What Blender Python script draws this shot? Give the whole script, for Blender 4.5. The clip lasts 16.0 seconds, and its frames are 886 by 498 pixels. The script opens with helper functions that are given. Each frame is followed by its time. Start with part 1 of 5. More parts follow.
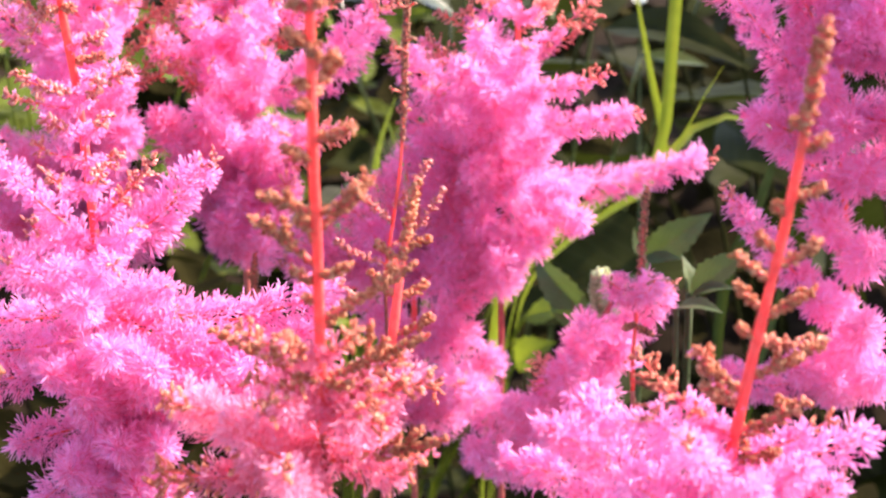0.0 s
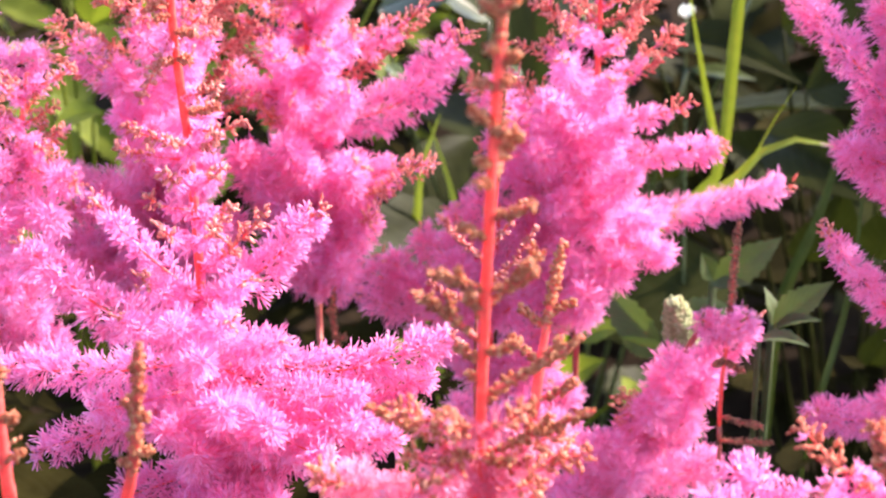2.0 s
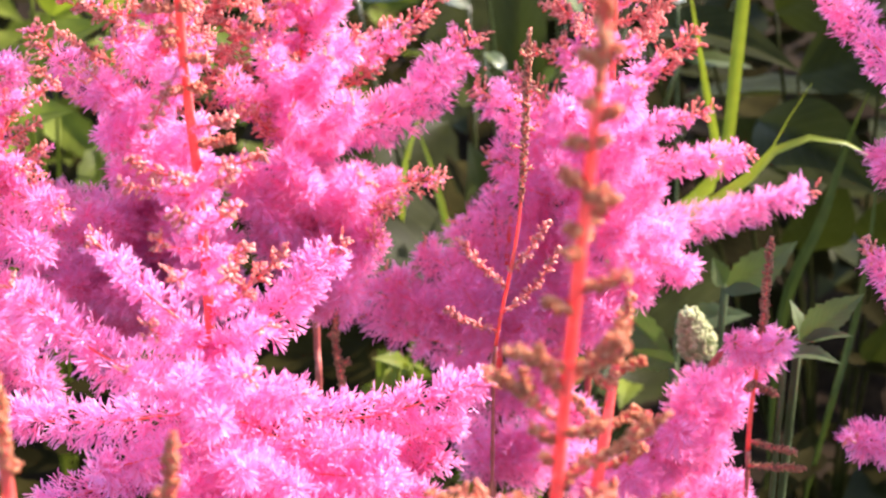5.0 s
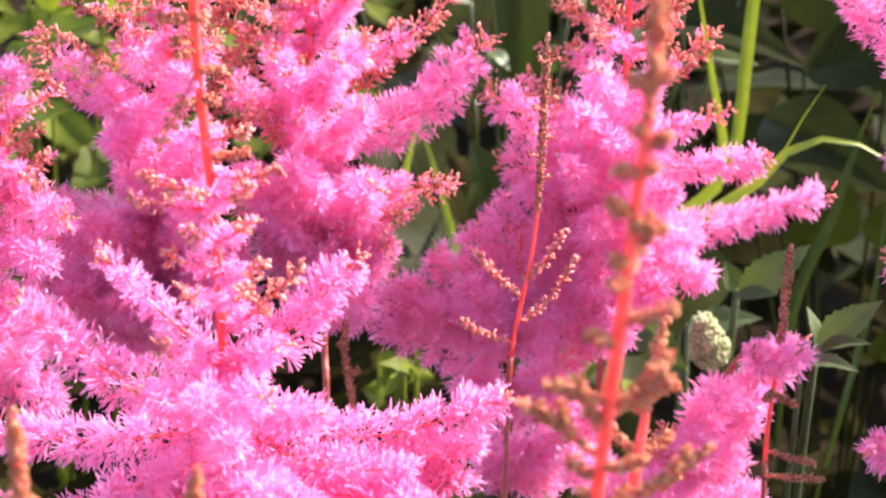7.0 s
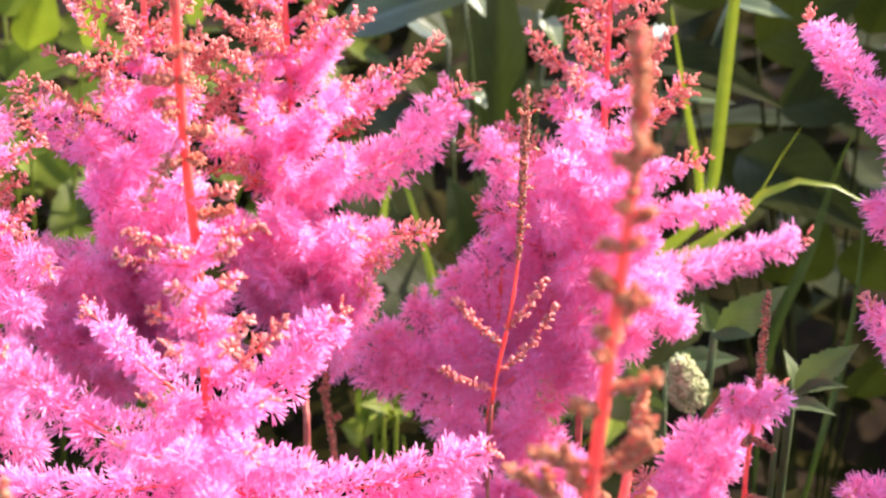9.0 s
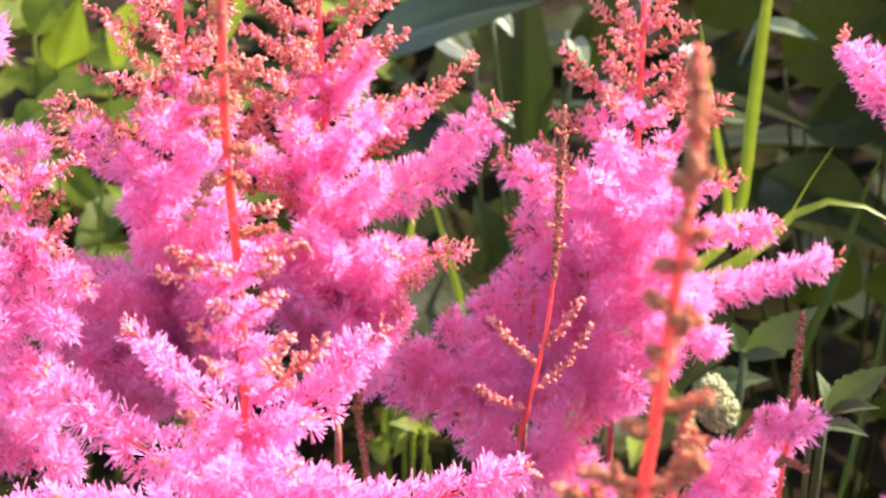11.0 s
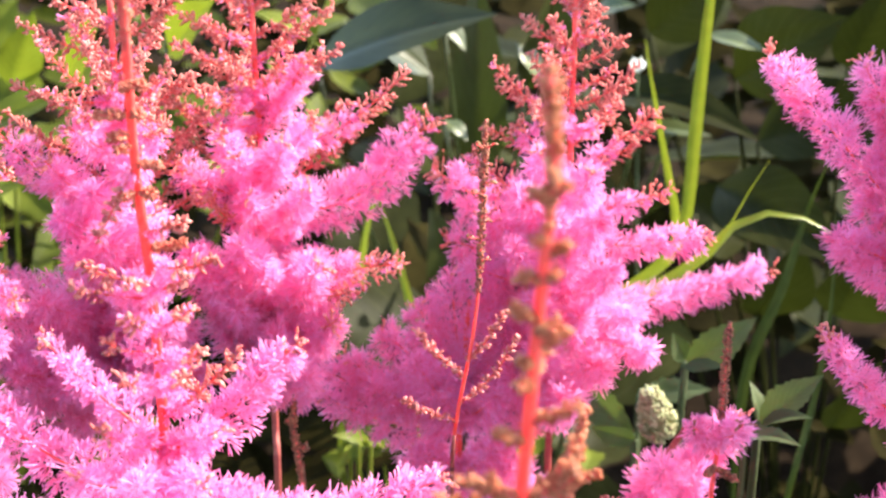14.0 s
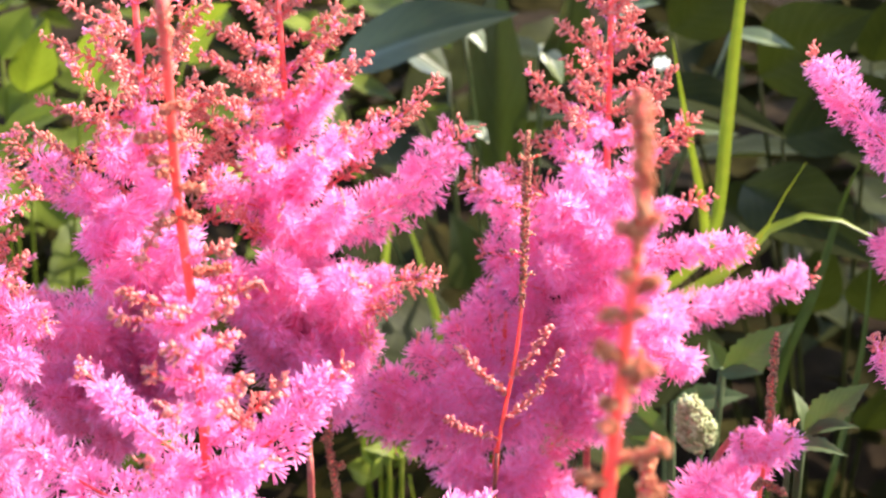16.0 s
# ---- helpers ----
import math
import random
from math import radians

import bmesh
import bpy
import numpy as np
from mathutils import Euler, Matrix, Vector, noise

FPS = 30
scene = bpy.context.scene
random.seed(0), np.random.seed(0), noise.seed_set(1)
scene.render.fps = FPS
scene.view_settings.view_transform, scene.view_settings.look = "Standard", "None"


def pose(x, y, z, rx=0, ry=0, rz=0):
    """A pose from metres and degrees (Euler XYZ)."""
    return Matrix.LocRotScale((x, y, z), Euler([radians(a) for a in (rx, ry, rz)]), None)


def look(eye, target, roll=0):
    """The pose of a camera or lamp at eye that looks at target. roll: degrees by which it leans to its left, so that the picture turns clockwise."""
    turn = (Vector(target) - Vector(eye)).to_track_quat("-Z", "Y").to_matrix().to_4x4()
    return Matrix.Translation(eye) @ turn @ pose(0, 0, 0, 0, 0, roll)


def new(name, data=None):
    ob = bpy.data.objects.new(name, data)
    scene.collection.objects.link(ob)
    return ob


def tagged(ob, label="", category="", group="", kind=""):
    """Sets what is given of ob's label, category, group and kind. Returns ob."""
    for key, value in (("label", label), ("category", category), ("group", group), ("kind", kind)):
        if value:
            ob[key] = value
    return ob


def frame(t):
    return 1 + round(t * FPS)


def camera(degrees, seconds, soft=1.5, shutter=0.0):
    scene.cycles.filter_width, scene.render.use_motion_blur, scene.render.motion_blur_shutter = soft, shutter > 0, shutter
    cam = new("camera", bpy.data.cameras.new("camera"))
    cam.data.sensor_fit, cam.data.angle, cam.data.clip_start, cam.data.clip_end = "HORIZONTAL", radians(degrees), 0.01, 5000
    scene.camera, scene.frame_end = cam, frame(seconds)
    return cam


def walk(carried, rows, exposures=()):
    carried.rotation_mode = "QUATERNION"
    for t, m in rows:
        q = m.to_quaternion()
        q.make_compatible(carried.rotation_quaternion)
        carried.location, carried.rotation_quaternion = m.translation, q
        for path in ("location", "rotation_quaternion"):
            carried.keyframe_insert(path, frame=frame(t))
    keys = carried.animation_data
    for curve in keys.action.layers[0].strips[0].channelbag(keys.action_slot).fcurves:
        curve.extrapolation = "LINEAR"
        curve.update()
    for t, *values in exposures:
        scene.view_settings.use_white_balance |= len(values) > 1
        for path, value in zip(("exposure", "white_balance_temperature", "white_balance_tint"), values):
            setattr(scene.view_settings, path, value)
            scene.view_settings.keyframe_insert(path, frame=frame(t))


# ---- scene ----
cam = camera(28, 16.0, soft=2.2)
PATH = [
    (0.0, pose(0.0578, -0.6057, 0.9378, 60.588, 0.207, 2.526)),
    (0.5, pose(0.0452, -0.6004, 0.9416, 60.635, 0.133, 2.775)),
    (1.0, pose(0.0309, -0.5933, 0.9449, 60.515, 0.066, 2.703)),
    (1.5, pose(0.0216, -0.5867, 0.9443, 59.971, 0.242, 2.008)),
    (2.0, pose(0.0177, -0.5877, 0.9484, 60.147, 0.194, 1.836)),
    (2.5, pose(0.0094, -0.5910, 0.9567, 60.653, 0.284, 1.684)),
    (3.0, pose(0.0084, -0.5940, 0.9588, 60.820, 0.055, 1.562)),
    (3.5, pose(0.0092, -0.5871, 0.9515, 60.242, 0.112, 1.115)),
    (4.0, pose(0.0047, -0.5698, 0.9458, 59.697, 0.254, 0.506)),
    (6.5, pose(-0.0151, -0.5240, 0.9428, 58.622, -0.355, -0.441)),
    (7.0, pose(-0.0151, -0.5256, 0.9428, 58.611, -0.120, -0.447)),
    (7.5, pose(-0.0094, -0.5267, 0.9446, 58.712, -0.069, -1.235)),
    (8.0, pose(-0.0108, -0.5281, 0.9513, 59.385, 0.031, -1.189)),
    (8.5, pose(-0.0095, -0.5256, 0.9520, 59.329, 0.018, -1.591)),
    (9.0, pose(-0.0171, -0.5252, 0.9516, 59.408, -0.396, -1.230)),
    (11.5, pose(-0.0232, -0.5270, 0.9523, 60.062, -0.295, -0.625)),
    (12.0, pose(-0.0192, -0.5288, 0.9505, 59.924, -0.262, -0.764)),
    (12.5, pose(-0.0173, -0.5288, 0.9506, 60.009, -0.144, -0.501)),
    (13.0, pose(-0.0089, -0.5316, 0.9543, 60.439, -0.250, -0.809)),
    (13.5, pose(-0.0080, -0.5309, 0.9541, 60.398, -0.267, -0.932)),
    (14.0, pose(-0.0044, -0.5309, 0.9550, 60.432, -0.316, -1.208)),
    (14.5, pose(-0.0056, -0.5313, 0.9563, 60.554, -0.141, -1.364)),
    (15.0, pose(-0.0107, -0.5308, 0.9529, 60.348, 0.106, -1.290)),
    (15.5, pose(-0.0142, -0.5239, 0.9544, 60.295, 0.345, -1.536)),
    (16.0, pose(-0.0157, -0.5142, 0.9535, 60.202, 0.485, -1.543)),
]
EXPOSURES = [(0.0, 2.10, 7200, 16), (4.0, 2.12, 7200, 14), (8.0, 2.15, 7350, 11), (16.0, 2.21, 7400, 6)]
walk(cam, PATH, EXPOSURES)
cam.data.dof.use_dof = True
cam.data.dof.focus_distance = 0.53
cam.data.dof.aperture_fstop = 24.0

# ---- daylight ----
SUN_ELEVATION, SUN_AZIMUTH = radians(38), radians(68)      # azimuth from +y towards +x
world = bpy.data.worlds.new("sky")
world.use_nodes = True
scene.world = world
wn = world.node_tree.nodes
sky = wn.new("ShaderNodeTexSky")
sky.sky_type, sky.sun_disc = "NISHITA", False
sky.sun_elevation, sky.sun_rotation = SUN_ELEVATION, SUN_AZIMUTH
wn["Background"].inputs["Strength"].default_value = 0.15
world.node_tree.links.new(sky.outputs["Color"], wn["Background"].inputs["Color"])
sun_data = bpy.data.lights.new("sun", "SUN")
sun_data.energy, sun_data.angle, sun_data.color = 3.9, radians(0.5), (1.0, 0.96, 0.90)
sun = new("sun", sun_data)
sun_from = Vector((math.sin(SUN_AZIMUTH) * math.cos(SUN_ELEVATION), math.cos(SUN_AZIMUTH) * math.cos(SUN_ELEVATION), math.sin(SUN_ELEVATION)))
sun.matrix_world = look(sun_from * 5, (0, 0, 0))


# ---- materials ----
def node(tree, kind, **values):
    n = tree.nodes.new(kind)
    for key, value in values.items():
        n.inputs[key].default_value = value
    return n


def ramp(tree, source, stops):
    n = tree.nodes.new("ShaderNodeValToRGB")
    while len(n.color_ramp.elements) < len(stops):
        n.color_ramp.elements.new(0.5)
    for e, (at, colour) in zip(n.color_ramp.elements, stops):
        e.position, e.color = at, (*colour, 1)
    tree.links.new(source, n.inputs["Fac"])
    return n.outputs["Color"]


def organic(name, stops, rough=0.6, through_light=0.0, glow=None, scale=300.0, bump=0.2, spread=0.5, veins=False, gloss=0.5, by_object=False, tip=None):
    """A plant surface: colour varied from piece to piece and by fine grain, light passing through thin pieces."""
    m = bpy.data.materials.new(name)
    m.use_nodes = True
    t = m.node_tree
    p = t.nodes["Principled BSDF"]
    out = t.nodes["Material Output"]
    geo, obj, grain = t.nodes.new("ShaderNodeNewGeometry"), t.nodes.new("ShaderNodeTexCoord"), node(t, "ShaderNodeTexNoise", Scale=scale, Detail=4.0)
    t.links.new(obj.outputs["Object"], grain.inputs["Vector"])
    mix = node(t, "ShaderNodeMath", Value=0)
    mix.operation = "MULTIPLY_ADD"
    piece = t.nodes.new("ShaderNodeObjectInfo").outputs["Random"] if by_object else geo.outputs["Random Per Island"]
    t.links.new(piece, mix.inputs[0])
    mix.inputs[1].default_value = spread
    sub = t.nodes.new("ShaderNodeMath")
    sub.operation = "MULTIPLY_ADD"
    t.links.new(grain.outputs["Fac"], sub.inputs[0])
    sub.inputs[1].default_value, sub.inputs[2].default_value = 1.4, -0.2 - spread / 2
    t.links.new(sub.outputs[0], mix.inputs[2])
    colour = ramp(t, mix.outputs[0], stops)
    height = grain.outputs["Fac"]
    if veins:
        uv = t.nodes.new("ShaderNodeUVMap")
        split = t.nodes.new("ShaderNodeSeparateXYZ")
        t.links.new(uv.outputs["UV"], split.inputs[0])
        side = t.nodes.new("ShaderNodeMath")
        side.operation = "ABSOLUTE"
        t.links.new(split.outputs[0], side.inputs[0])
        slant = t.nodes.new("ShaderNodeMath")
        slant.operation = "MULTIPLY_ADD"
        t.links.new(side.outputs[0], slant.inputs[0])
        slant.inputs[1].default_value = -0.35
        t.links.new(split.outputs[1], slant.inputs[2])
        wave = t.nodes.new("ShaderNodeMath")
        wave.operation = "MULTIPLY"
        t.links.new(slant.outputs[0], wave.inputs[0])
        wave.inputs[1].default_value = 55.0
        sine = t.nodes.new("ShaderNodeMath")
        sine.operation = "SINE"
        t.links.new(wave.outputs[0], sine.inputs[0])
        power = t.nodes.new("ShaderNodeMapRange")
        power.inputs[1].default_value, power.inputs[2].default_value = 0.75, 1.0
        t.links.new(sine.outputs[0], power.inputs[0])
        rib = node(t, "ShaderNodeMix")
        rib.data_type = "RGBA"
        rib.inputs[7].default_value = (*[min(1, 1.6 * c + 0.015) for c in stops[-1][1]], 1)
        weak = t.nodes.new("ShaderNodeMath")
        weak.operation = "MULTIPLY"
        weak.inputs[1].default_value = 0.15
        t.links.new(power.outputs[0], weak.inputs[0])
        t.links.new(weak.outputs[0], rib.inputs[0])
        t.links.new(colour, rib.inputs[6])
        colour = rib.outputs[2]
        add = t.nodes.new("ShaderNodeMath")
        add.operation = "SUBTRACT"
        t.links.new(height, add.inputs[0])
        t.links.new(weak.outputs[0], add.inputs[1])
        height = add.outputs[0]
    if tip:
        uv = t.nodes.new("ShaderNodeUVMap")
        split = t.nodes.new("ShaderNodeSeparateXYZ")
        t.links.new(uv.outputs["UV"], split.inputs[0])
        pale = t.nodes.new("ShaderNodeMapRange")
        pale.inputs[1].default_value, pale.inputs[2].default_value, pale.inputs[4].default_value = 0.2, 1.0, 0.75
        t.links.new(split.outputs[1], pale.inputs[0])
        blend = node(t, "ShaderNodeMix")
        blend.data_type = "RGBA"
        blend.inputs[7].default_value = (*tip, 1)
        t.links.new(pale.outputs[0], blend.inputs[0])
        t.links.new(colour, blend.inputs[6])
        colour = blend.outputs[2]
    t.links.new(colour, p.inputs["Base Color"])
    p.inputs["Roughness"].default_value = rough
    p.inputs["Specular IOR Level"].default_value = gloss
    if bump:
        b = node(t, "ShaderNodeBump", Strength=bump, Distance=0.0004)
        t.links.new(height, b.inputs["Height"])
        t.links.new(b.outputs[0], p.inputs["Normal"])
    if through_light:
        tr = t.nodes.new("ShaderNodeBsdfTranslucent")
        if glow:
            tr.inputs["Color"].default_value = (*glow, 1)
        else:
            t.links.new(colour, tr.inputs["Color"])
        mx = t.nodes.new("ShaderNodeMixShader")
        mx.inputs[0].default_value = through_light
        t.links.new(p.outputs[0], mx.inputs[1])
        t.links.new(tr.outputs[0], mx.inputs[2])
        t.links.new(mx.outputs[0], out.inputs["Surface"])
    return m


PETAL = organic("petal_pink", [(0.0, (0.84, 0.125, 0.26)), (0.35, (0.90, 0.21, 0.42)), (0.65, (0.925, 0.33, 0.60)), (1.0, (0.94, 0.48, 0.79))], 0.65, 0.58, None, 60, 0, 0.8, gloss=0.25, tip=(0.93, 0.43, 0.80))
PETAL_CORAL = organic("petal_coral", [(0.0, (0.84, 0.10, 0.15)), (0.4, (0.90, 0.19, 0.28)), (0.75, (0.93, 0.32, 0.48)), (1.0, (0.95, 0.50, 0.70))], 0.6, 0.5, None, 60, 0, 0.8, gloss=0.25, tip=(0.94, 0.42, 0.64))
BUD_TAN = organic("bud_tan", [(0.0, (0.15, 0.038, 0.026)), (0.45, (0.27, 0.080, 0.048)), (0.75, (0.38, 0.13, 0.075)), (1.0, (0.52, 0.23, 0.125))], 0.5, 0.1, None, 900, 0.5, 0.8)
BUD_PEACH = organic("bud_peach", [(0.0, (0.50, 0.11, 0.075)), (0.45, (0.70, 0.22, 0.15)), (0.75, (0.81, 0.34, 0.235)), (1.0, (0.88, 0.50, 0.36))], 0.5, 0.45, None, 900, 0.4, 0.8)
BUD_NEAR = organic("bud_near", [(0.0, (0.42, 0.12, 0.065)), (0.45, (0.62, 0.235, 0.13)), (0.75, (0.74, 0.35, 0.21)), (1.0, (0.82, 0.50, 0.33))], 0.4, 0.58, None, 2.0, 0.4, 0.8, by_object=True)
BUD_CORAL = organic("bud_coral", [(0.0, (0.65, 0.145, 0.14)), (0.5, (0.82, 0.28, 0.26)), (1.0, (0.90, 0.48, 0.43))], 0.6, 0.42, None, 900, 0.3, 0.8)
STEM_RED = organic("stem_red", [(0.0, (0.82, 0.09, 0.085)), (0.5, (0.90, 0.14, 0.135)), (1.0, (0.95, 0.28, 0.25))], 0.45, 0.4, (0.95, 0.17, 0.155), 500, 0.5, 0.3)
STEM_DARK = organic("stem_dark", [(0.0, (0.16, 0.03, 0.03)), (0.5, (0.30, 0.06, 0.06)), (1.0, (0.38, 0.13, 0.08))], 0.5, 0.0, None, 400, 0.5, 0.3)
# leaf green darkened so the back right reads as deep shade
LEAF_SHADE_TONE = organic("leaf_shade_tone", [(0.0, (0.007, 0.007, 0.002)), (0.5, (0.014, 0.015, 0.004)), (1.0, (0.028, 0.030, 0.008))], 0.45, 0.1, (0.06, 0.08, 0.01), 40, 0.35, 0.5, True, 0.04)
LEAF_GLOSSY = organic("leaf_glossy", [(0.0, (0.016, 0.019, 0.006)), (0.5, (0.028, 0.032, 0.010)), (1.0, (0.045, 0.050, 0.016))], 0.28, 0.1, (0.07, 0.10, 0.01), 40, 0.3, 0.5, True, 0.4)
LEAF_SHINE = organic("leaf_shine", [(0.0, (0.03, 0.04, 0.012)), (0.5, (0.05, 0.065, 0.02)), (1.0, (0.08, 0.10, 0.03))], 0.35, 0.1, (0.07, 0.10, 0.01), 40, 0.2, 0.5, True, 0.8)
# near-black green: the shade under and behind the flowers is in this colour
LEAF_UNDER_SHADE = organic("leaf_under_shade", [(0.0, (0.005, 0.004, 0.001)), (0.5, (0.010, 0.008, 0.002)), (1.0, (0.022, 0.018, 0.005))], 0.85, 0.06, (0.03, 0.035, 0.005), 40, 0.35, 0.5, True, 0.02)
LEAF_MID = organic("leaf_mid", [(0.0, (0.038, 0.052, 0.024)), (0.5, (0.065, 0.085, 0.04)), (1.0, (0.105, 0.13, 0.065))], 0.5, 0.2, (0.11, 0.16, 0.025), 60, 0.35, 0.5, True, 0.15)
# paler, yellower leaf green that carries the sunlit look in its colour
LEAF_SUN_TONE = organic("leaf_sun_tone", [(0.0, (0.03, 0.036, 0.005)), (0.5, (0.07, 0.085, 0.011)), (1.0, (0.16, 0.18, 0.026))], 0.5, 0.3, (0.25, 0.31, 0.025), 50, 0.3, 0.6, True, 0.12)
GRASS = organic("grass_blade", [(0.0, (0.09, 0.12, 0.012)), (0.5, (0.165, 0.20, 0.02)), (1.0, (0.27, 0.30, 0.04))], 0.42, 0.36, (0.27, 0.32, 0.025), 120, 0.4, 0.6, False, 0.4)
# darker copy of the grass colour, with the shade painted in
GRASS_SHADE_TONE = organic("grass_shade_tone", [(0.0, (0.014, 0.022, 0.006)), (0.5, (0.026, 0.038, 0.010)), (1.0, (0.050, 0.066, 0.018))], 0.5, 0.3, (0.05, 0.07, 0.01), 120, 0.4, 0.6, False, 0.15)
WHITE = organic("white_petal", [(0.0, (0.70, 0.72, 0.66)), (0.5, (0.82, 0.82, 0.78)), (1.0, (0.90, 0.90, 0.88))], 0.5, 0.3, None, 200, 0.2, 0.3)
SEED_PALE = organic("seed_pale", [(0.0, (0.24, 0.26, 0.12)), (0.5, (0.38, 0.40, 0.22)), (1.0, (0.55, 0.56, 0.36))], 0.75, 0.2, None, 700, 0.4, 0.7, gloss=0.2)
SOIL = organic("soil", [(0.0, (0.006, 0.004, 0.002)), (0.5, (0.013, 0.008, 0.005)), (1.0, (0.028, 0.018, 0.010))], 0.95, 0.0, None, 45, 1.0, 0.0, gloss=0.05)


# ---- meshes ----
class Heap:
    """Vertices and faces of one mesh, gathered piece by piece."""
    def __init__(self):
        self.v, self.f, self.uv, self.n = [], [], [], 0

    def add(self, verts, faces, uv=None):
        verts = np.asarray(verts, float).reshape(-1, 3)
        self.v.append(verts)
        self.f.extend([tuple(i + self.n for i in f) for f in faces])
        self.uv.append(np.zeros((len(verts), 2)) if uv is None else np.asarray(uv, float))
        self.n += len(verts)

    def bulk(self, verts, faces, along=None):
        """Many alike pieces: verts (k, m, 3), faces of one piece; along: how far each vertex lies from the piece's base, 0 to 1."""
        k, m = verts.shape[:2]
        self.v.append(verts.reshape(-1, 3))
        base = (np.arange(k) * m + self.n)[:, None]
        for f in faces:
            self.f.extend(map(tuple, (base + np.array(f)[None, :]).tolist()))
        self.uv.append(np.zeros((k * m, 2)) if along is None else np.tile(np.stack([np.zeros(m), along], 1), (k, 1)))
        self.n += k * m

    def part(self, name, material, parent=None, label="", origin=(0, 0, 0), smooth=True):
        mesh = bpy.data.meshes.new(name)
        verts = (np.concatenate(self.v) if self.v else np.zeros((0, 3))) - np.array(origin)
        mesh.from_pydata(verts.tolist(), [], self.f)
        uv = np.concatenate(self.uv)
        layer = mesh.uv_layers.new(name="UVMap")
        loops = np.zeros(len(mesh.loops), int)
        mesh.loops.foreach_get("vertex_index", loops)
        layer.data.foreach_set("uv", uv[loops].astype(np.float32).ravel())
        if smooth:
            mesh.polygons.foreach_set("use_smooth", [True] * len(mesh.polygons))
        mesh.materials.append(material)
        ob = new(name, mesh)
        if parent is not None:
            ob.parent = parent
        else:
            ob.location = origin
        return tagged(ob, label) if label else ob


def spline(points, n):
    """n places evenly along a smooth line through the points."""
    p = np.array(points, float)
    if len(p) == 2:
        fine = p[0] + np.linspace(0, 1, 40)[:, None] * (p[1] - p[0])
    else:
        q = np.vstack([2 * p[0] - p[1], p, 2 * p[-1] - p[-2]])
        fine = []
        for i in range(1, len(q) - 2):
            for t in np.linspace(0, 1, 16, endpoint=False):
                fine.append(0.5 * (2 * q[i] + (q[i + 1] - q[i - 1]) * t + (2 * q[i - 1] - 5 * q[i] + 4 * q[i + 1] - q[i + 2]) * t * t + (3 * q[i] - q[i - 1] - 3 * q[i + 1] + q[i + 2]) * t ** 3))
        fine = np.array(fine + [p[-1]])
    s = np.concatenate([[0], np.cumsum(np.linalg.norm(np.diff(fine, axis=0), axis=1))])
    w = np.linspace(0, s[-1], n)
    return np.stack([np.interp(w, s, fine[:, k]) for k in range(3)], 1)


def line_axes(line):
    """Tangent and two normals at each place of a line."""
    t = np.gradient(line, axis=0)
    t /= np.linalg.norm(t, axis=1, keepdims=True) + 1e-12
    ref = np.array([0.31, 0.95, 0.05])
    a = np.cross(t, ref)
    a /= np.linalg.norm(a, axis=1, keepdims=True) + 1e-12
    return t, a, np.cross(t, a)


def tube(heap, line, radii, sides=8, rng=None):
    t, a, b = line_axes(line)
    n = len(line)
    ang = np.linspace(0, 2 * math.pi, sides, endpoint=False)
    r = np.interp(np.linspace(0, 1, n), np.linspace(0, 1, len(radii)), radii)
    if rng is not None:
        r = r * (1 + rng.normal(0, 0.05, n))
    ring = line[:, None, :] + r[:, None, None] * (np.cos(ang)[None, :, None] * a[:, None, :] + np.sin(ang)[None, :, None] * b[:, None, :])
    faces = [(i * sides + j, i * sides + (j + 1) % sides, (i + 1) * sides + (j + 1) % sides, (i + 1) * sides + j) for i in range(n - 1) for j in range(sides)]
    faces += [tuple(range(sides))[::-1], tuple((n - 1) * sides + j for j in range(sides))]
    heap.add(ring.reshape(-1, 3), faces)


def unit(v):
    return v / (np.linalg.norm(v, axis=-1, keepdims=True) + 1e-12)


def petals(heap, at, way, length, width, rng, fine=False):
    """Narrow curved petals that start at the places `at` and point along `way`; fine ones bend twice and end bluntly."""
    k = len(at)
    if not k:
        return
    way = unit(way)
    side = unit(np.cross(way, unit(rng.normal(size=(k, 3)))))
    bend = unit(np.cross(way, side)) * rng.uniform(-0.45, 0.45, (k, 1))
    l, w = length[:, None], width[:, None]
    if fine:
        low, high = at + way * l * 0.4 + bend * l * 0.1, at + way * l * 0.82 + bend * l * 0.5
        tip = at + way * l * 0.98 + bend * l * 0.85
        v = np.stack([at, low + side * w * 0.34, high + side * w * 0.55, tip, high - side * w * 0.55, low - side * w * 0.34], 1)
        heap.bulk(v, [(0, 1, 5), (1, 2, 4, 5), (2, 3, 4)], (0, 0.4, 0.82, 1, 0.82, 0.4))
        return
    mid = at + way * l * 0.66 + bend * l * 0.35
    tip = at + way * l + bend * l * 0.85
    v = np.stack([at, mid + side * w * 0.55, tip, mid - side * w * 0.55], 1)
    heap.bulk(v, [(0, 1, 2, 3)], (0, 0.66, 1, 0.66))


def ico(level):
    bm = bmesh.new()
    bmesh.ops.create_icosphere(bm, subdivisions=level, radius=1.0)
    v = np.array([x.co[:] for x in bm.verts])
    f = [tuple(x.index for x in y.verts) for y in bm.faces]
    bm.free()
    return v, f


OCTA = (np.array([(1, 0, 0), (0, 1, 0), (-1, 0, 0), (0, -1, 0), (0, 0, 1), (0, 0, -1)], float), [(0, 1, 4), (1, 2, 4), (2, 3, 4), (3, 0, 4), (1, 0, 5), (2, 1, 5), (3, 2, 5), (0, 3, 5)])
ICO = {0: OCTA, 1: ico(1), 2: ico(2)}


